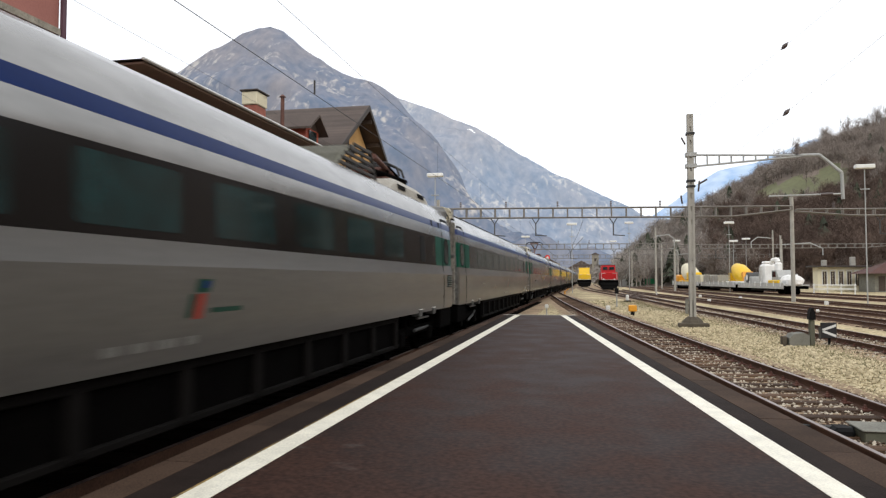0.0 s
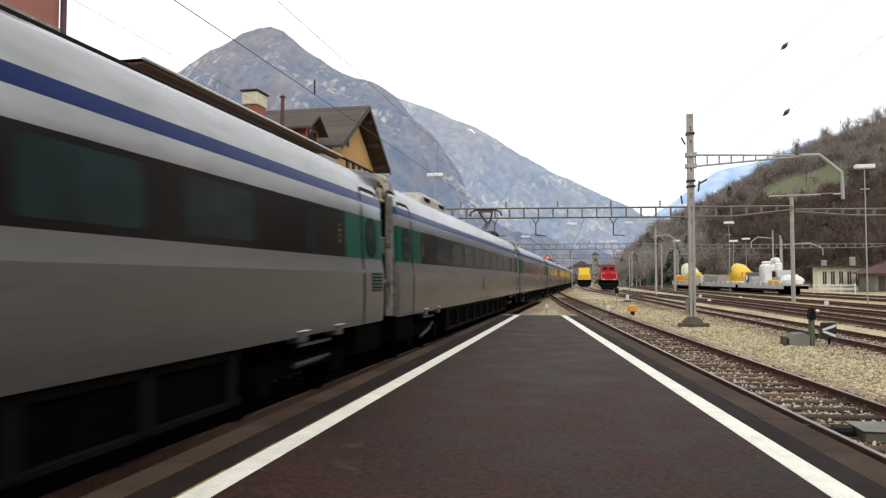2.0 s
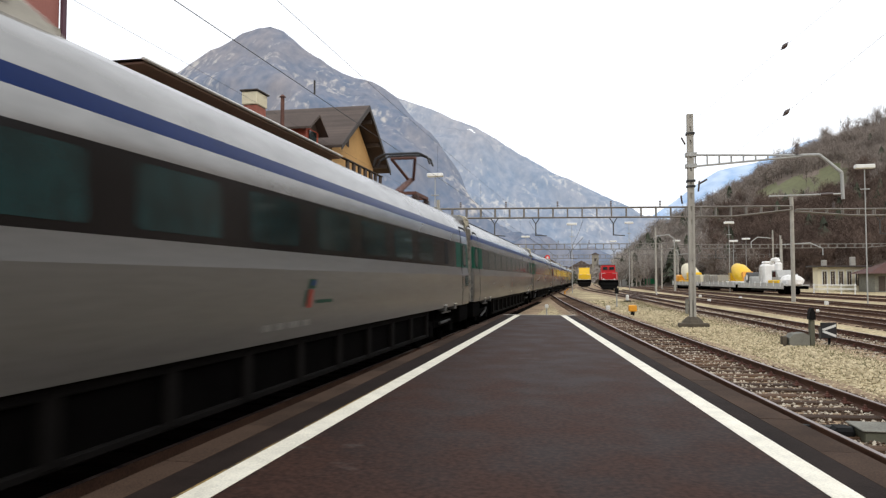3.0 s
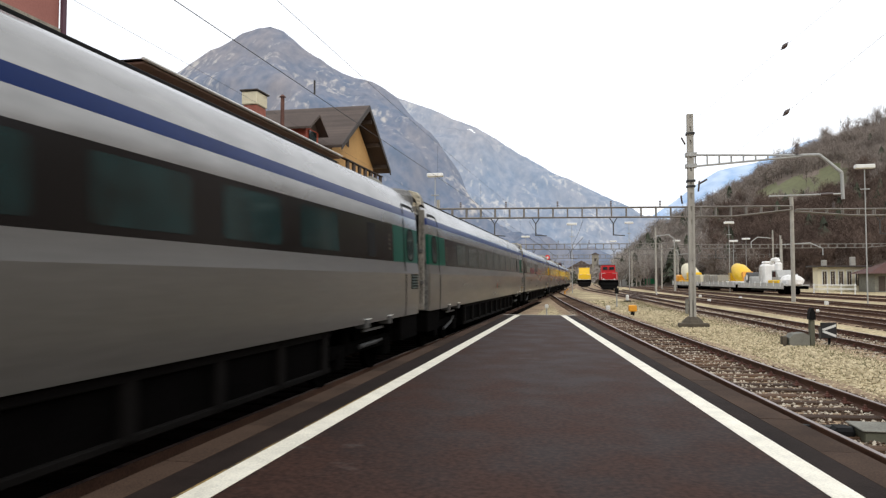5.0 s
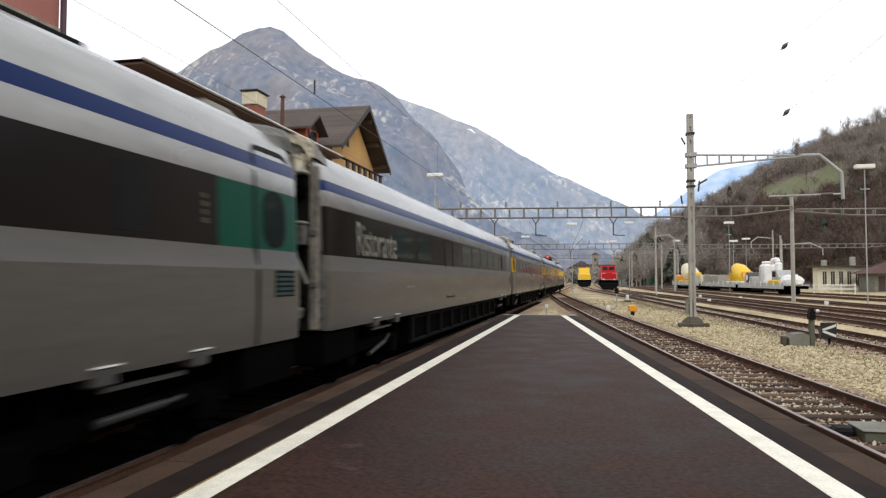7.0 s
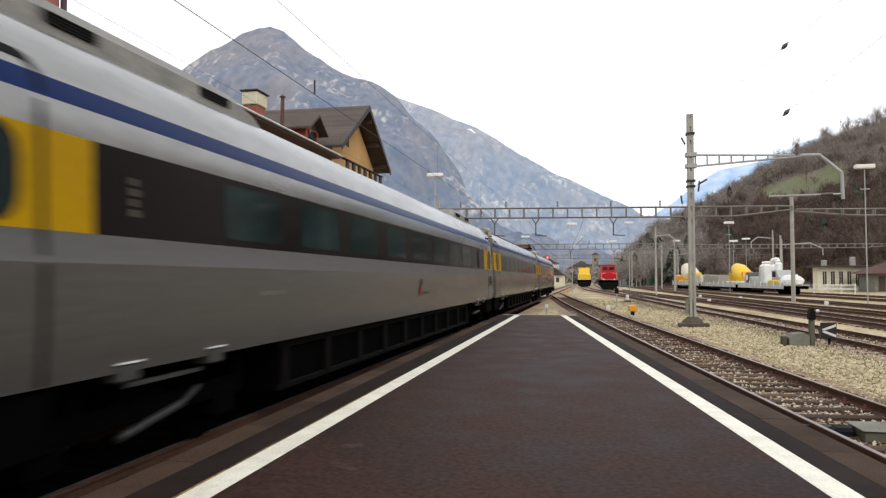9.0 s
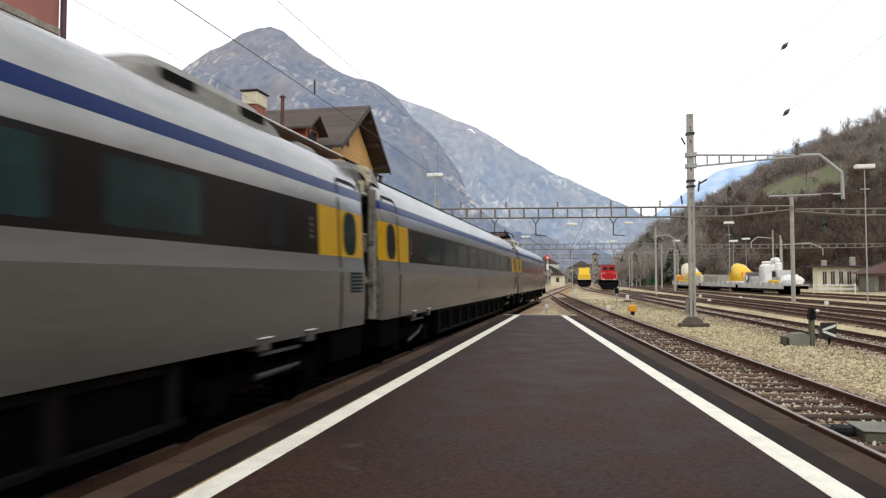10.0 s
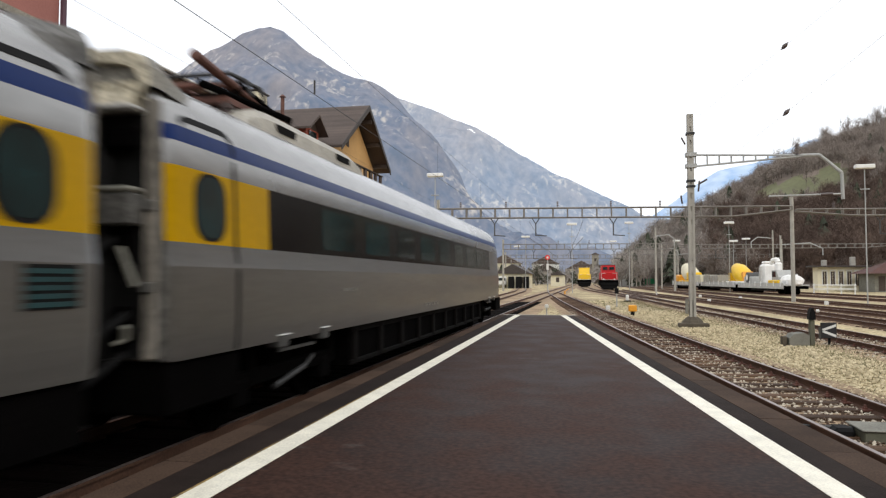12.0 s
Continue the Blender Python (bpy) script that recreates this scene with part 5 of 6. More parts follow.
def flood_lamp(x, y, z, w=1.4):
    l = thing("yard_lamp", "yard floodlight with a wide white head on a slim mast", "lamp mast", group="yard lamps")
    part("mast", tubes(((x, y, -0.4), (x, y, z), 0.06, 8, 0.035)), GALV, l)
    part("head", boxes((x - w / 2, x + w / 2, y - 0.25, y + 0.25, z, z + 0.32), bevel=0.05), LAMPW, l, "white lamp head")
    part("crossbar", tubes(((x - 0.35, y, z - 1.6), (x + 0.35, y, z - 1.6), 0.04, 6)), GALV, l)


def cantilever_mast(x, y, h, reach):
    m = thing("cantilever_mast", "slim grey mast with a bent cantilever tube", "mast", group="cantilever masts")
    part("pole", tubes(((x, y, -0.4), (x, y, h), 0.15, 8, 0.11)), CONC, m)
    s = 1 if reach > 0 else -1
    part("tube", tubes(((x, y, h - 1.2), (x + reach * 0.7, y, h - 1.0), 0.07, 6), ((x + reach * 0.7, y, h - 1.0), (x + reach, y, h - 1.7), 0.07, 6), ((x + reach, y, h - 1.7), (x + reach, y, h - 2.6), 0.07, 6)), GALV, m)


def catenary():
    gantry((-13.2, 61.6), (17.1, 65.4), 8.05, 0.85, (-13.2, 17.1), (-8.2, -4.6, 2.1), (-11.2, -7.2, -2.7, 1.9, 6.1, 10.5), (1, 0.35))
    gantry((17.4, 65.4), (44, 68), 7.75, 0.55, (44,), (24.2,), (20.5,), (0.3, 0.5), label="light lattice beam carrying wires over the sidings")
    gantry((-14, 117), (13.6, 120), 7.55, 0.85, (-14, 13.6), (-9, -3, 4), (-5, 0, 8), (1, 1))
    gantry((13.9, 120), (46, 122), 7.3, 0.6, (30, 46), (20,), (24,), (0.5, 0.5), label="light lattice beam carrying wires over the sidings")
    gantry((-20, 172), (44, 178), 7.6, 0.8, (-20, 10, 44), (-8, 2), (), (1, 1))
    gantry((-26, 240), (40, 246), 7.6, 0.8, (-26, 8, 40), (), (), (1, 1))
    for x, y, z in ((-13.13, 60, 10.7), (20.98, 60, 10.35), (-2.34, 100, 9.3), (-10.56, 120, 8.8), (20.16, 110, 9.9), (28.6, 140, 9.1), (4.86, 150, 9.4), (17.4, 150, 9.4), (6.46, 120, 10.9), (-16, 160, 9), (24.5, 130, 8.2)):
        flood_lamp(x, y, z)
    for x, y, h, r in ((9.32, 105, 9.1, 2.6), (26.6, 112, 9.0, -3), (24.2, 98, 7.4, 5.0), (13.5, 140, 8.6, 3), (20, 170, 8.6, 3)):
        cantilever_mast(x, y, h, r)
    main_mast()
    span_wires()
    wires()


# ---------- vehicles in the yard ----------
def loco(name, label, m, paint, tall, hood):
    l = thing(name, label, "locomotive", m)
    b = part("body", boxes((-1.4, 1.4, 0, 11, 1.62, 2.95), bevel=0.12), paint, l, "painted body with a sloping front")
    part("apron", boxes((-1.5, 1.5, 0.02, 10.9, 0.62, 1.615), bevel=0.06), UNDER, l, "black apron and steps below the body")
    for x in (-1.25, 1.25):
        part("handrail", tubes(((x, -0.05, 1.66), (x, -0.05, 2.7), 0.03, 6), ((x, -0.05, 2.7), (x * 0.4, -0.05, 2.78), 0.03, 6)), WHITEP, l, "pale handrail")
    cab = bmesh.new()
    prism(cab, [(0.15 if not hood else 2.6, 2.7), (0.75 if not hood else 3.0, tall - 0.12), (10.3, tall - 0.12), (10.8, 2.7)], "x", -1.15, 1.15)
    part("cab", cab, paint, l)
    part("roof", boxes((-1.22, 1.22, 0.9 if not hood else 3.1, 10.2, tall - 0.118, tall), bevel=0.04), ROOFM if hood else paint, l)
    for x0, x1 in ((-0.95, -0.15), (0.15, 0.95)) if hood else ():
        w = bmesh.new()
        yb, yt = (0.12, 0.52) if not hood else (2.58, 2.82)
        v = [w.verts.new(p) for p in ((x0, yb + (yt - yb) * 0.35, 3.35), (x1, yb + (yt - yb) * 0.35, 3.35), (x1, yt, tall - 0.4), (x0, yt, tall - 0.4))]
        w.faces.new(v)
        bmesh.ops.solidify(w, geom=w.faces[:], thickness=0.05)
        part("windscreen", w, GLASS, l, "dark windscreen pane")
    part("buffer_beam", boxes((-1.4, 1.4, -0.12, -0.003, 0.75, 1.15), bevel=0.03), BLACK, l, "black buffer beam")
    for s in (-0.9, 0.9):
        part("buffer", tubes(((s, -0.1, 1.02), (s, -0.55, 1.02), 0.12, 12), ((s, -0.55, 1.02), (s, -0.62, 1.02), 0.26, 14)), BLACK, l)
        part("headlight", tubes(((s, -0.03, 1.78), (s, 0.04, 1.78), 0.11, 12)), WHITEP, l, "pale round headlight")
    part("bumper_stripe", boxes((-1.2, 1.2, -0.03, -0.001, 1.64, 1.7)), WHITEP, l)
    part("underframe", boxes((-1.2, 1.2, 0.2, 10.8, 0.3, 0.998)), UNDER, l, "black underframe")
    for y in (1.6, 3.9, 7.1, 9.4):
        part("wheelset", tubes(((-0.8, y, 0.5), (0.8, y, 0.5), 0.5, 16)), UNDER, l)
    part("rail_guard", boxes((-1.3, 1.3, 0.0, 0.15, 0.18, 0.7)), BLACK, l)


def drum(l, x, y, z, r, ln, paint, tilt=18):
    bm = bmesh.new()
    rows = []
    for d, k in ((-0.5, 0.3), (-0.42, 0.62), (-0.15, 1.0), (0.12, 1.0), (0.38, 0.68), (0.5, 0.4)):
        rows.append([(r * k * math.cos(a * math.tau / 18), ln * d, r * k * math.sin(a * math.tau / 18)) for a in range(18)])
    v = grid_faces(bm, rows, closed=True)
    bm.faces.new(v[0])
    bm.faces.new(v[-1])
    bmesh.ops.recalc_face_normals(bm, faces=bm.faces)
    return part("drum", bm, paint, l, "rounded mixing drum", smooth=True, m=pose(x, y, z, tilt, 0, 0))


def wagon_x(y):
    return 23.6 - (y - 87) * 0.0883


def wagons():
    ang = math.degrees(math.atan(0.0883))
    for y0, ln in ((88.4, 17.6), (107.2, 20), (128.4, 22)):
        w = thing("flat_wagon", "low grey flat wagon on the siding", "wagon", pose(wagon_x(y0), y0, 0, 0, 0, ang), group="flat wagons")
        part("deck", boxes((-1.45, 1.45, 0, ln, 0.98, 1.12), bevel=0.02), MACH_G, w, "grey deck")
        part("sole_bar", boxes((-1.35, -1.2, 0.1, ln - 0.1, 0.6, 0.978)), UNDER, w)
        part("sole_bar", boxes((1.2, 1.35, 0.1, ln - 0.1, 0.6, 0.978)), UNDER, w)
        part("stake_rail", boxes((-1.5, -1.452, 0, ln, 0.62, 1.3)), MACH_G, w, "pale grey wagon side")
        part("belly", boxes((-1.0, 1.0, 4, ln - 4, 0.3, 0.96)), BLACK, w)
        for k in range(8):
            part("stake", boxes((-1.56, -1.505, 0.8 + k * (ln - 1.6) / 7, 0.9 + k * (ln - 1.6) / 7, 0.9, 1.5)), MACH_W, w)
        for y in (1.5, 3.4, ln - 3.4, ln - 1.5):
            part("wheelset", tubes(((-0.8, y, 0.42), (0.8, y, 0.42), 0.42, 14)), UNDER, w)

    def put(name, label, cat, y, group=""):
        return thing(name, label, cat, pose(wagon_x(y), y, 1.122, 0, 0, ang), group=group)
    m = put("mixer", "yellow concrete mixer on a flat wagon", "machine", 105.6)
    drum(m, 0, 3.6, 1.45, 1.2, 6.5, LOCO_Y)
    part("frame", boxes((-1.2, 1.2, 0.2, 7.4, 0, 0.35), bevel=0.04), MACH_W, m)
    part("stand", boxes((-0.9, 0.9, 6.3, 6.9, 0.35, 1.6), bevel=0.04), LOCO_Y, m)
    part("chute", prism(bmesh.new(), [(0.2, 0.352), (1.2, 0.352), (1.4, 1.5), (0.7, 1.7)], "x", -0.7, 0.7), ORANGE, m)
    m = put("mixer", "pale yellow concrete mixer on a flat wagon", "machine", 137)
    drum(m, 0, 4.2, 1.75, 1.5, 8.5, CREAM)
    part("frame", boxes((-1.2, 1.2, 0.2, 8.8, 0, 0.4), bevel=0.04), LOCO_Y, m)
    part("hopper", boxes((-1.2, 1.2, 0.2, 2.4, 0.405, 1.9), bevel=0.2), LOCO_Y, m)
    for y, ln, h, mt in ((117.5, 4.5, 1.3, BEIGE), (122.5, 4.0, 1.35, BEIGE), (128.6, 3.6, 1.4, CREAM)):
        c = put("crate", "beige equipment crate on a flat wagon", "crate", y, "crates")
        part("shell", boxes((-1.2, 1.2, 0, ln, 0, h), bevel=0.06), mt, c)
        for k in range(5):
            part("rib", boxes((-1.24, -1.202, 0.3 + k * (ln - 0.7) / 4, 0.42 + k * (ln - 0.7) / 4, 0.05, h - 0.05)), MACH_G, c)
    b = put("orange_tank", "orange tank at the wagon's end", "tank", 146.5)
    part("shell", boxes((-1.1, 1.1, 0, 3.2, 0, 1.5), bevel=0.3), ORANGE, b)
    g = put("generator", "grey generator with a round fan housing", "machine", 101.4)
    part("housing", boxes((-1.1, 1.1, 0, 3.0, 0, 1.0), bevel=0.1), MACH_G, g)
    part("fan_ring", tubes(((-1.18, 1.4, 0.85), (1.0, 1.4, 0.85), 0.72, 18)), STEEL, g, "round fan housing")
    part("fan_hub", tubes(((-1.22, 1.4, 0.85), (-1.19, 1.4, 0.85), 0.4, 14)), MACH_W, g)
    s = put("white_silo", "tall white plant unit with hoses on a flat wagon", "machine", 96.8)
    part("tower", boxes((-0.85, 0.85, 0.4, 2.0, 0, 2.6), bevel=0.25), MACH_W, s)
    part("head", boxes((-0.65, 0.65, 0.6, 1.8, 2.602, 2.95), bevel=0.15), MACH_W, s)
    part("pipe", tubes(((-1.18, 0.6, 0.1), (-1.18, 0.6, 2.2), 0.14, 10)), MACH_G, s)
    s2 = put("white_column", "slim white column with a curved head", "machine", 93.8)
    part("column", boxes((-0.4, 0.4, 0, 0.8, 0, 2.75), bevel=0.2), MACH_W, s2)
    part("curved_head", tubes(((0, 0.45, 2.7), (-0.1, 0.7, 3.1), 0.33, 12), ((-0.1, 0.7, 3.08), (-0.4, 1.3, 3.0), 0.28, 12), ((-0.4, 1.3, 3.05), (-0.5, 1.5, 2.5), 0.22, 12)), MACH_W, s2)
    c = put("cab_unit", "grey operator cabin with glass on a flat wagon", "machine", 91.4)
    part("shell", prism(bmesh.new(), [(0.1, 0.0), (2.4, 0.0), (2.4, 1.7), (0.8, 1.75), (0.1, 0.9)], "x", -0.95, 0.95), MACH_G, c)
    part("pane", boxes((-0.97, -0.952, 1.0, 2.2, 0.9, 1.6)), GLASS, c)
    part("yellow_bonnet", boxes((-1.3, -0.98, -0.6, 2.8, 0, 0.55), bevel=0.1), LOCO_Y, c)
    for y, k in ((88.9, 0), (90.1, 1), (91.0, 2)):
        t = put("tarpaulin_bundle", "rumpled white tarpaulin bundle", "bundle", y, "bundles")
        bm = bmesh.new()
        bmesh.ops.create_icosphere(bm, subdivisions=3, radius=1.0)
        for v in bm.verts:
            n = noise.noise(v.co * 2.3 + Vector((k * 4, 1, 2)))
            v.co = Vector((v.co.x * 0.95, v.co.y * 0.75, max(0, v.co.z * 0.85 + 0.3))) * (1 + 0.14 * n)
        part("cover", bm, MACH_W, t)


# ---------- yard buildings ----------
def yard_house():
    h = thing("yard_house", "cream flat-roofed yard building with tall dark windows", "house")
    part("wall", boxes((36.4, 43.4, 125, 127.6, -0.2, 3.7)), CREAM, h)
    part("roof", boxes((35.5, 44.2, 124.1, 128.2, 3.705, 3.95), bevel=0.03), ROOFM, h, "thin dark overhanging roof")
    for k in range(5):
        x = 37.1 + 1.22 * k
        w = part("window", boxes((x, x + 0.62, 124.96, 125.1, 0.7, 3.0)), DARKW, h, "tall dark window")
        part("mullion", boxes((x + 0.29, x + 0.33, 124.93, 124.958, 0.7, 3.0)), CREAM, w)
        part("surround", boxes((x - 0.1, x - 0.002, 124.9, 124.999, 0.6, 3.1), (x + 0.622, x + 0.72, 124.9, 124.999, 0.6, 3.1), (x - 0.1, x + 0.72, 124.9, 124.999, 3.102, 3.2)), WHITEP, w, "white window surround")
        part("pilaster", boxes((x + 0.82, x + 0.98, 124.88, 124.998, -0.1, 3.6)), CREAM, h)
    for x, z in ((37.5, 4.9), (41.8, 5.4)):
        part("chimney", boxes((x, x + 0.7, 126.3, 127.0, 3.955, z), bevel=0.03), CONC, h)
    b = thing("brown_house", "low house with a red-brown hipped roof", "house")
    part("wall", boxes((41.8, 55, 116.6, 123, -0.2, 2.65)), CONCG, b)
    bm = bmesh.new()
    v = [bm.verts.new(p) for p in ((40.6, 115.4, 2.6), (56.5, 115.4, 2.6), (56.5, 124, 2.6), (40.6, 124, 2.6), (44.6, 119.7, 4.4), (52, 119.7, 4.4))]
    for f in ((0, 1, 5, 4), (1, 2, 5), (2, 3, 4, 5), (3, 0, 4), (3, 2, 1, 0)):
        bm.faces.new([v[i] for i in f])
    bmesh.ops.recalc_face_normals(bm, faces=bm.faces)
    part("roof", bm, mat("red_brown_tiles", (0.085, 0.036, 0.028), 0.85, 0, 0.3, 1, 12), b, "red-brown tiled roof")
    for x in (42.3, 43.9):
        part("door", boxes((x, x + 0.9, 116.55, 116.7, 0, 2.2)), DARKW, b)
    f = thing("yard_fence", "low pale rail fence beside the siding", "fence")
    for k in range(4):
        part("post", boxes((28 + 1.6 * k, 28.14 + 1.6 * k, 98, 98.14, -0.2, 1.2)), WHITEP, f)
    for z in (0.45, 0.95):
        part("rail", boxes((27.9, 33, 97.95, 97.997, z, z + 0.14)), WHITEP, f)


def far_house(x, y, w, d, h, wall, roof, label):
    o = thing("far_house", label, "house", group="houses at the valley's end")
    part("wall", boxes((x, x + w, y, y + d, -0.3, h)), wall, o)
    part("roof", prism(bmesh.new(), [(x - 0.5, h - 0.1), (x + w + 0.5, h - 0.1), (x + w / 2, h + w * 0.28)], "y", y - 0.5, y + d + 0.5), roof, o)
    n = max(1, int(w / 3))
    for r in range(max(1, int(h / 3.2))):
        for k in range(n):
            xx = x + w * (k + 0.5) / n
            part("window", boxes((xx - 0.45, xx + 0.45, y - 0.06, y + 0.05, 0.9 + 3 * r, 2.2 + 3 * r)), DARKW, o)


def far_things():
    far_house(-10.6, 200, 3.8, 6, 2.9, CREAM, ROOFM, "small cream line-side hut with a dark roof")
    far_house(-19.5, 150, 7, 9, 3.0, CREAM, ROOFM, "cream goods shed with a dark roof")
    far_house(1.2, 330, 3.0, 6, 13, BEIGE, ROOFT, "tall narrow beige house at the valley's end")
    far_house(-24, 300, 12, 10, 5, BEIGE, ROOFT, "beige house with a brown roof")
    far_house(-45, 320, 14, 10, 9, CREAM, ROOFT, "cream house with a brown roof")
    far_house(7, 300, 9, 9, 6, WHITEP, ROOFT, "white house with a brown roof")
    far_house(13, 420, 14, 9, 13, CREAM, ROOFT, "tall cream house with a brown roof")
    far_house(-3, 460, 12, 9, 9, WHITEP, ROOFT, "white house with a brown roof")
    far_house(-34, 430, 16, 9, 11, WHITEP, ROOFT, "white house with a brown roof")
    far_house(-12, 380, 16, 9, 7, CREAM, ROOFT, "cream house with a brown roof")
    far_house(7.6, 186, 4.4, 6, 3.4, WHITEP, ROOFT, "small white house behind the sidings")
    far_house(22, 340, 12, 9, 8, BEIGE, ROOFT, "beige house with a brown roof")
    v = thing("parked_van", "white delivery van parked by the shed", "van")
    part("body", boxes((-19.2, -17.2, 149, 153.6, 0.45, 2.3), bevel=0.25), WHITEP, v)
    part("windscreen", boxes((-19.0, -17.4, 148.95, 149.02, 1.45, 2.05)), GLASS, v)
    for x in (-19.0, -17.6):
        part("wheel", tubes(((x, 149.8, 0.3), (x + 0.2, 149.8, 0.3), 0.34, 12)), BLACK, v)
    for k, x in enumerate((-16.6, -15.1, -13.6)):
        c = thing("dark_container", "dark upright container beside the shed", "container", group="dark containers")
        part("shell", boxes((x, x + 1.1, 147 + k, 149 + k, -0.16, 2.3), bevel=0.05), BLACK, c)
    s = thing("green_skip", "bright green skip in the yard", "skip")
    part("tub", prism(bmesh.new(), [(13.4, 0.3), (16.6, 0.3), (17.4, 1.9), (12.8, 1.9)], "y", 190, 192), GREENB, s)
    part("foot", boxes((13.6, 16.4, 190.2, 191.8, -0.2, 0.298)), BLACK, s)
    for x in (9.6, 11.0, 20.6):
        o = thing("orange_barrier", "orange and white barrier in the yard", "barrier", group="barriers")
        part("board", boxes((x, x + 0.9, 188, 188.2, -0.16, 1.6), bevel=0.02), ORANGE, o)
    g = thing("disc_signal", "signal post with a red disc and white centre", "signal")
    part("post", tubes(((-6.75, 118, -0.3), (-6.75, 118, 5.0), 0.09, 8)), GALV, g)
    part("disc", tubes(((-6.75, 117.9, 5.35), (-6.75, 117.8, 5.35), 0.4, 18)), SIGRED, g, "red disc")
    part("disc_centre", tubes(((-6.75, 117.79, 5.35), (-6.75, 117.76, 5.35), 0.2, 14)), WHITEP, g)
    part("plate", boxes((-6.95, -6.55, 117.75, 117.85, 3.3, 4.3)), WHITEP, g)


# ---------- small things by the tracks ----------
def small_things():
    d = thing("dwarf_signal", "grey dwarf signal with a dark hooded head beside the track", "signal")
    x, y = 6.44, 22.8
    part("post", boxes((x - 0.07, x + 0.07, y - 0.08, y + 0.08, -0.3, 0.58), bevel=0.02), GBOX, d, "weathered olive-grey post")
    part("head", prism(bmesh.new(), [(x - 0.09, 0.585), (x + 0.09, 0.585), (x + 0.08, 0.78), (x + 0.03, 0.93), (x - 0.03, 0.93), (x - 0.08, 0.78)], "y", y - 0.12, y + 0.12), BLACK, d, "dark signal head")
    part("lens", tubes(((x + 0.1, y - 0.14, 0.85), (x + 0.17, y - 0.14, 0.85), 0.045, 10)), WHITEP, d)
    b = thing("cable_box", "weathered pale concrete cable box on the gravel", "box")
    part("shell", prism(bmesh.new(), [(5.78, -0.25), (6.33, -0.25), (6.33, 0.13), (6.2, 0.2), (5.9, 0.16), (5.78, 0.04)], "y", 22.6, 23.2), CONCG, b)
    part("cap", boxes((5.6, 5.75, 22.7, 22.95, -0.25, 0.08), bevel=0.02), CONCD, b)
    s = thing("arrow_sign", "small black sign with a white arrow mark", "sign")
    part("board", boxes((6.70, 7.14, 22.85, 22.89, 0.04, 0.5), bevel=0.01), SIGNB, s)
    for z0, z1 in ((0.27, 0.42), (0.25, 0.10)):
        bm = bmesh.new()
        v = [bm.verts.new(p) for p in ((6.74, 22.844, z0 - 0.035), (7.12, 22.844, z1 - 0.035), (7.12, 22.844, z1 + 0.04), (6.74, 22.844, z0 + 0.04))]
        bm.faces.new(v)
        part("stroke", bm, WHITEP, s, "white arrow stroke")
    part("post", boxes((6.92, 6.98, 22.9, 22.96, -0.3, 0.4)), BLACK, s)
    part("foot_spring", boxes((6.67, 6.698, 22.8, 22.95, 0.02, 0.35)), STEEL, s)
    p = thing("point_machine", "olive-grey point machine box between the rails", "box")
    part("shell", boxes((3.2, 4.0, 9.35, 9.9, -0.17, -0.035), bevel=0.015), GBOX, p, "olive metal box")
    part("lid", boxes((3.17, 4.03, 9.32, 9.93, -0.031, -0.012), bevel=0.01), CONCG, p, "pale grey lid")
    part("rod", tubes(((2.6, 9.75, -0.06), (3.2, 9.7, -0.06), 0.022, 8)), STEEL, p)
    part("cover", boxes((2.92, 3.165, 9.5, 9.8, -0.16, -0.03), bevel=0.04), BLACK, p)
    o = thing("yellow_box", "small orange-yellow box standing on the gravel", "box")
    part("shell", boxes((2.08, 2.52, 39.8, 40.3, 0.02, 0.36), bevel=0.04), ORANGE, o)
    part("foot", boxes((2.2, 2.4, 39.9, 40.2, -0.2, 0.018)), BLACK, o)
    w = thing("marker_post", "short post with a white head at the platform's end", "post")
    part("post", tubes(((-2.1, 35.6, -0.3), (-2.1, 35.6, 0.33), 0.035, 8)), GALV, w)
    part("head", boxes((-2.19, -2.01, 35.5, 35.7, 0.33, 0.52), bevel=0.03), WHITEP, w)
    g = thing("dwarf_signal", "black and white dwarf signal in the yard", "signal")
    part("post", tubes(((1.9, 52, -0.3), (1.9, 52, 0.75), 0.05, 8)), GALV, g)
    part("head", boxes((1.76, 2.04, 51.9, 52.1, 0.75, 1.15), bevel=0.04), BLACK, g)
    g = thing("marker_lamp", "small white point lantern beside the track", "lantern")
    part("lantern", boxes((3.12, 3.38, 64, 64.3, -0.1, 0.4), bevel=0.06), WHITEP, g)
    part("base", boxes((2.95, 3.55, 63.95, 64.35, -0.2, -0.102)), BLACK, g)
    for x, y in ((9.6, 62), (14.0, 72), (17.5, 58.5), (1.0, 46), (11.5, 80), (8.0, 90)):
        k = thing("white_marker", "small white painted marker block on the gravel", "marker", group="marker blocks")
        part("block", boxes((x, x + 0.28, y, y + 0.25, -0.2, 0.1), bevel=0.04), WHITEP, k)
    k = thing("yellow_lever", "yellow point lever beside the turnout", "lever")
    part("weight", boxes((-3.2, -3.0, 92, 92.3, -0.2, 0.25), bevel=0.05), ORANGE, k)
    part("arm", tubes(((-3.1, 92.15, 0.2), (-2.6, 92.15, 0.55), 0.04, 6)), ORANGE, k)


def t2(y):
    return smooth_x([(-40, 9.4), (0, 4.55), (8, 3.66), (20, 2.37), (32, 1.13), (45, -0.17), (60, -1.6), (81, -3.42), (100, -5.0), (112, -5.4)], y)


def t3(y):
    return smooth_x(T3, y)


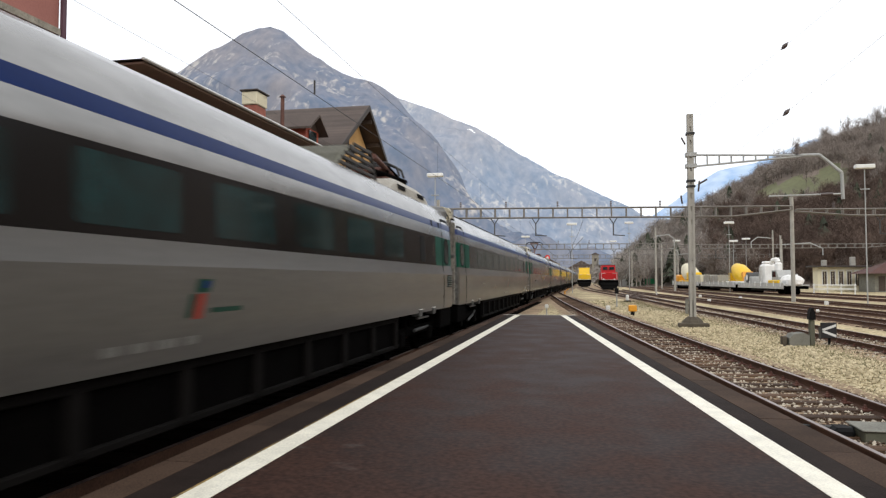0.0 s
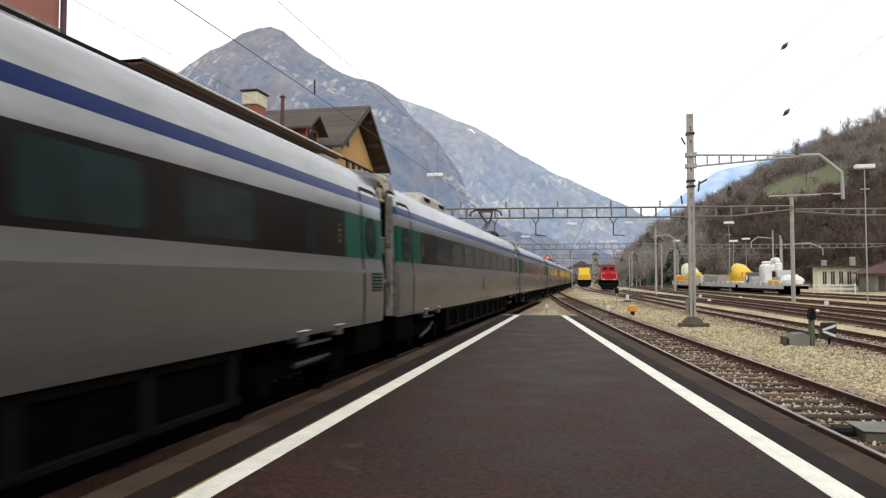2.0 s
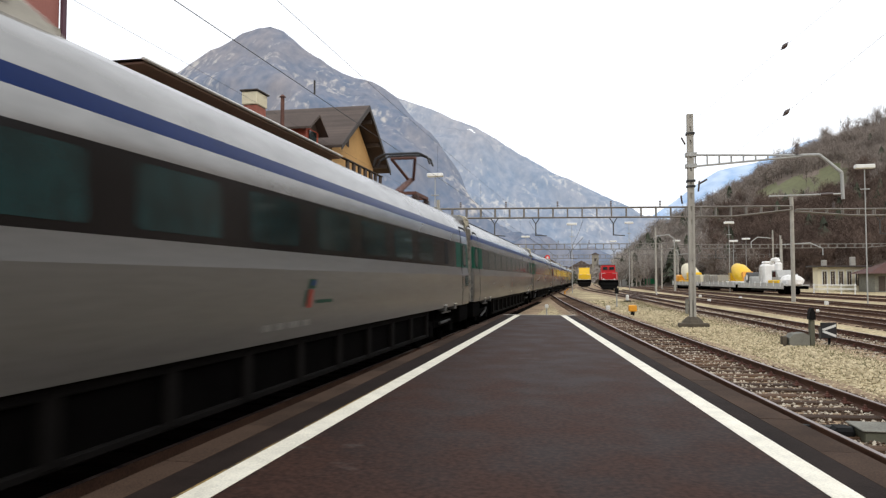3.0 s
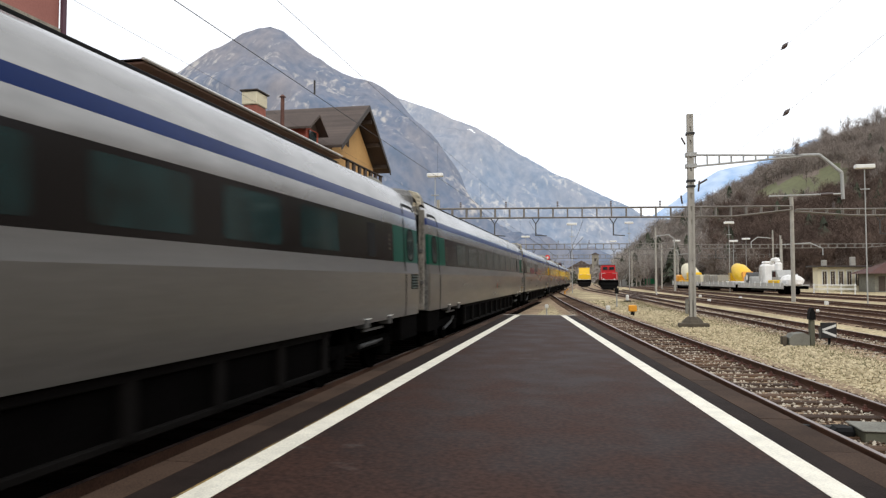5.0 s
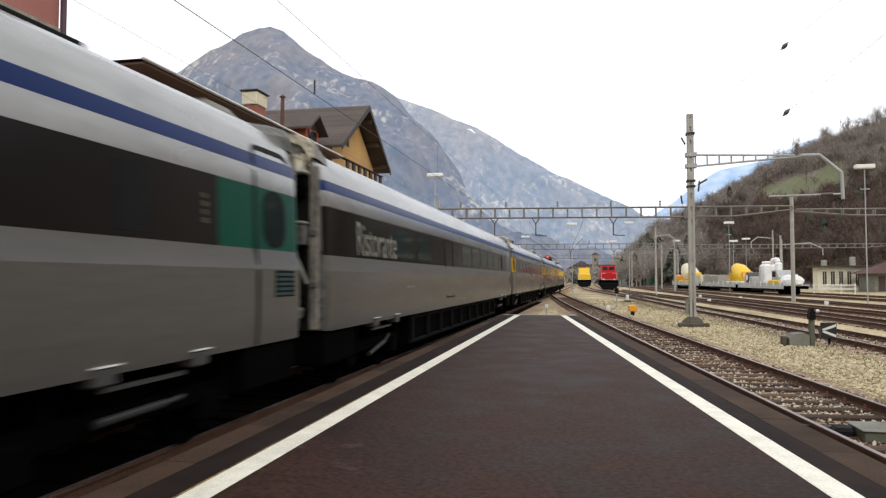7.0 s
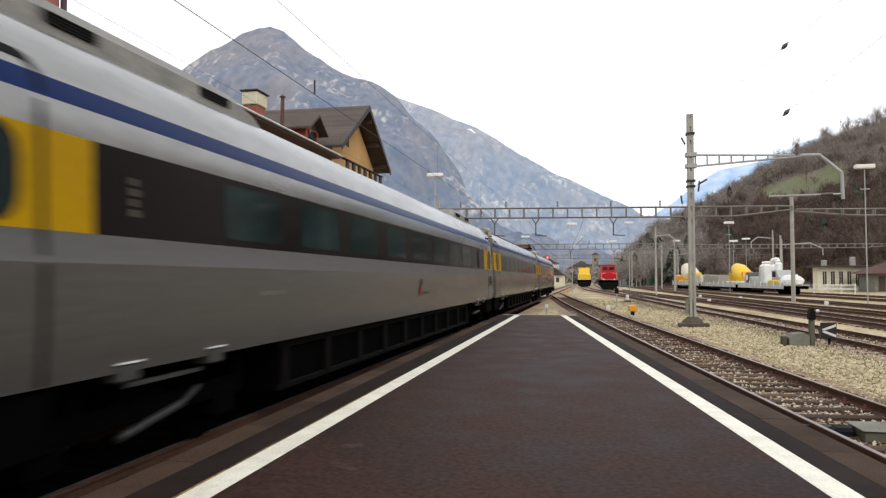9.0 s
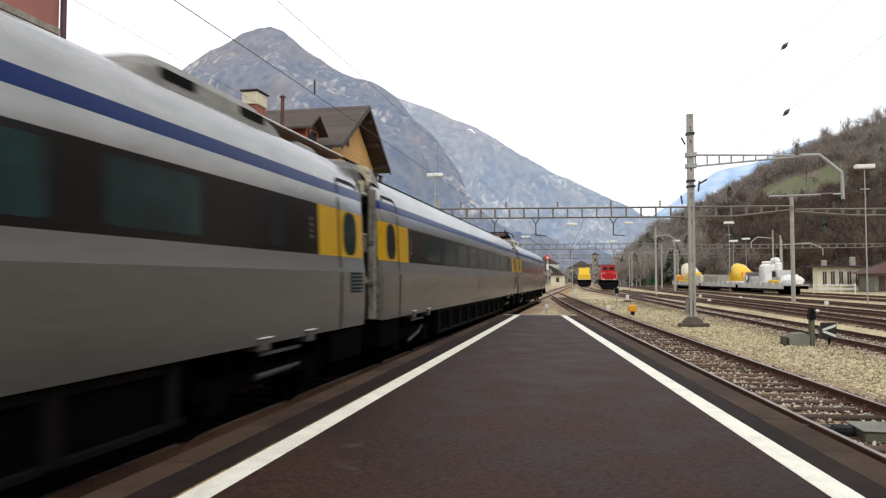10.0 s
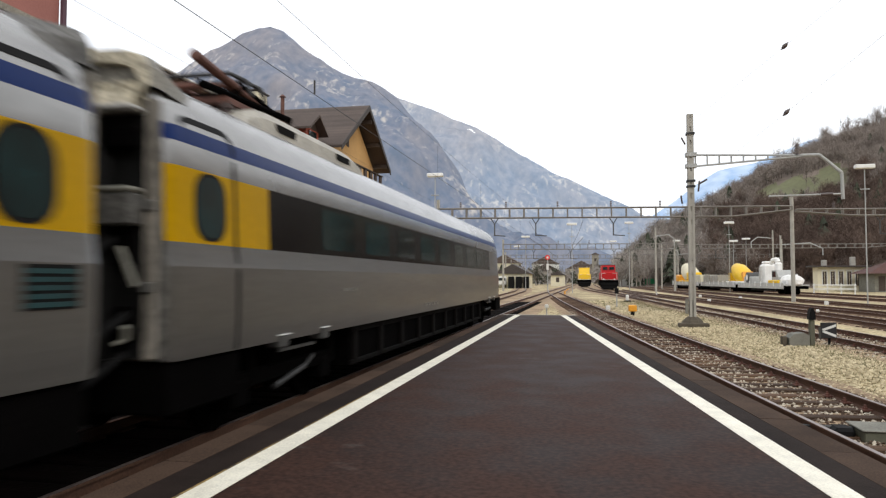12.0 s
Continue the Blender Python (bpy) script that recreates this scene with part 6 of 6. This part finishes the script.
def stones():
    rng = np.random.default_rng(8)
    base = np.array([(1, 0, 0), (-1, 0, 0), (0, 1, 0), (0, -1, 0), (0, 0, 1), (0, 0, -1)], float)
    faces = [(0, 2, 4), (2, 1, 4), (1, 3, 4), (3, 0, 4), (2, 0, 5), (1, 2, 5), (3, 1, 5), (0, 3, 5)]
    pale, brown = Soup(), Soup()

    def put(soup, x, y, z, r):
        v = base * rng.uniform(0.6, 1.3, (6, 3)) * r * [1, 1, 0.7]
        a = rng.uniform(0, 6.3)
        c, s = np.cos(a), np.sin(a)
        v = v @ np.array([[c, -s, 0], [s, c, 0], [0, 0, 1]]).T
        soup.add(v + [x, y, z], faces)
    for _ in range(17000):
        y = 6 + 40 * rng.random() ** 1.5
        a, b = t2(y) + 1.0, t3(y) - 1.2
        put(pale, a + (b - a) * rng.random() ** 0.8, y, GROUND_Z + 0.015, rng.uniform(0.02, 0.065))
    for _ in range(1500):
        y = rng.uniform(31, 60)
        put(pale, rng.uniform(-4.0, t2(y) - 1.2) if t2(y) - 1.2 > -4.0 else -3.9, y, GROUND_Z + 0.01, rng.uniform(0.02, 0.05))
    for _ in range(15000):
        y = 5 + 40 * rng.random() ** 1.4
        x = t2(y) + rng.uniform(-1.3, 1.3)
        put(brown, x, y, -0.17 + rng.uniform(0, 0.03), rng.uniform(0.016, 0.04))
    for _ in range(3000):
        y = 12 + 40 * rng.random() ** 1.4
        put(brown, t3(y) + rng.uniform(-1.5, 1.5), y, -0.16 + rng.uniform(0, 0.02), rng.uniform(0.025, 0.05))
    pale.make("gravel", STONE, "loose pale gravel stones between the tracks", "gravel")
    brown.make("ballast", BSTONE, "loose rust-stained ballast stones between the rails", "ballast")
    weeds = Soup()
    for _ in range(3000):
        y = 8 + 60 * rng.random() ** 1.3
        x = t3(y) - 1.3 - abs(rng.normal()) * 0.5 if rng.random() < 0.6 else t2(y) + rng.uniform(1.4, 5)
        for _ in range(4):
            h = rng.uniform(0.03, 0.11)
            o = rng.normal(size=3) * [0.06, 0.06, 0]
            weeds.add([(x + o[0] - 0.01, y + o[1], GROUND_Z), (x + o[0] + 0.01, y + o[1], GROUND_Z), (x + 1.8 * o[0], y + 1.8 * o[1], GROUND_Z + h)], [(0, 1, 2)])
    weeds.make("weeds", GRASS, "sparse dry weeds on the gravel", "grass")


ground()
platform()
hidden_side_platform()
tracks()
mountains()
woods()
station_house()
red_house()
catenary()
train()
loco("red_locomotive", "red shunting locomotive with dark buffers", pose(3.25, 122, 0, 0, 0, 0.6), LOCO_R, 4.25, True)
loco("yellow_locomotive", "yellow locomotive parked in the yard", pose(-1.1, 160, 0, 0, 0, 0.2), LOCO_Y, 4.3, False)
wagons()
yard_house()
far_things()
small_things()
stones()
motions()
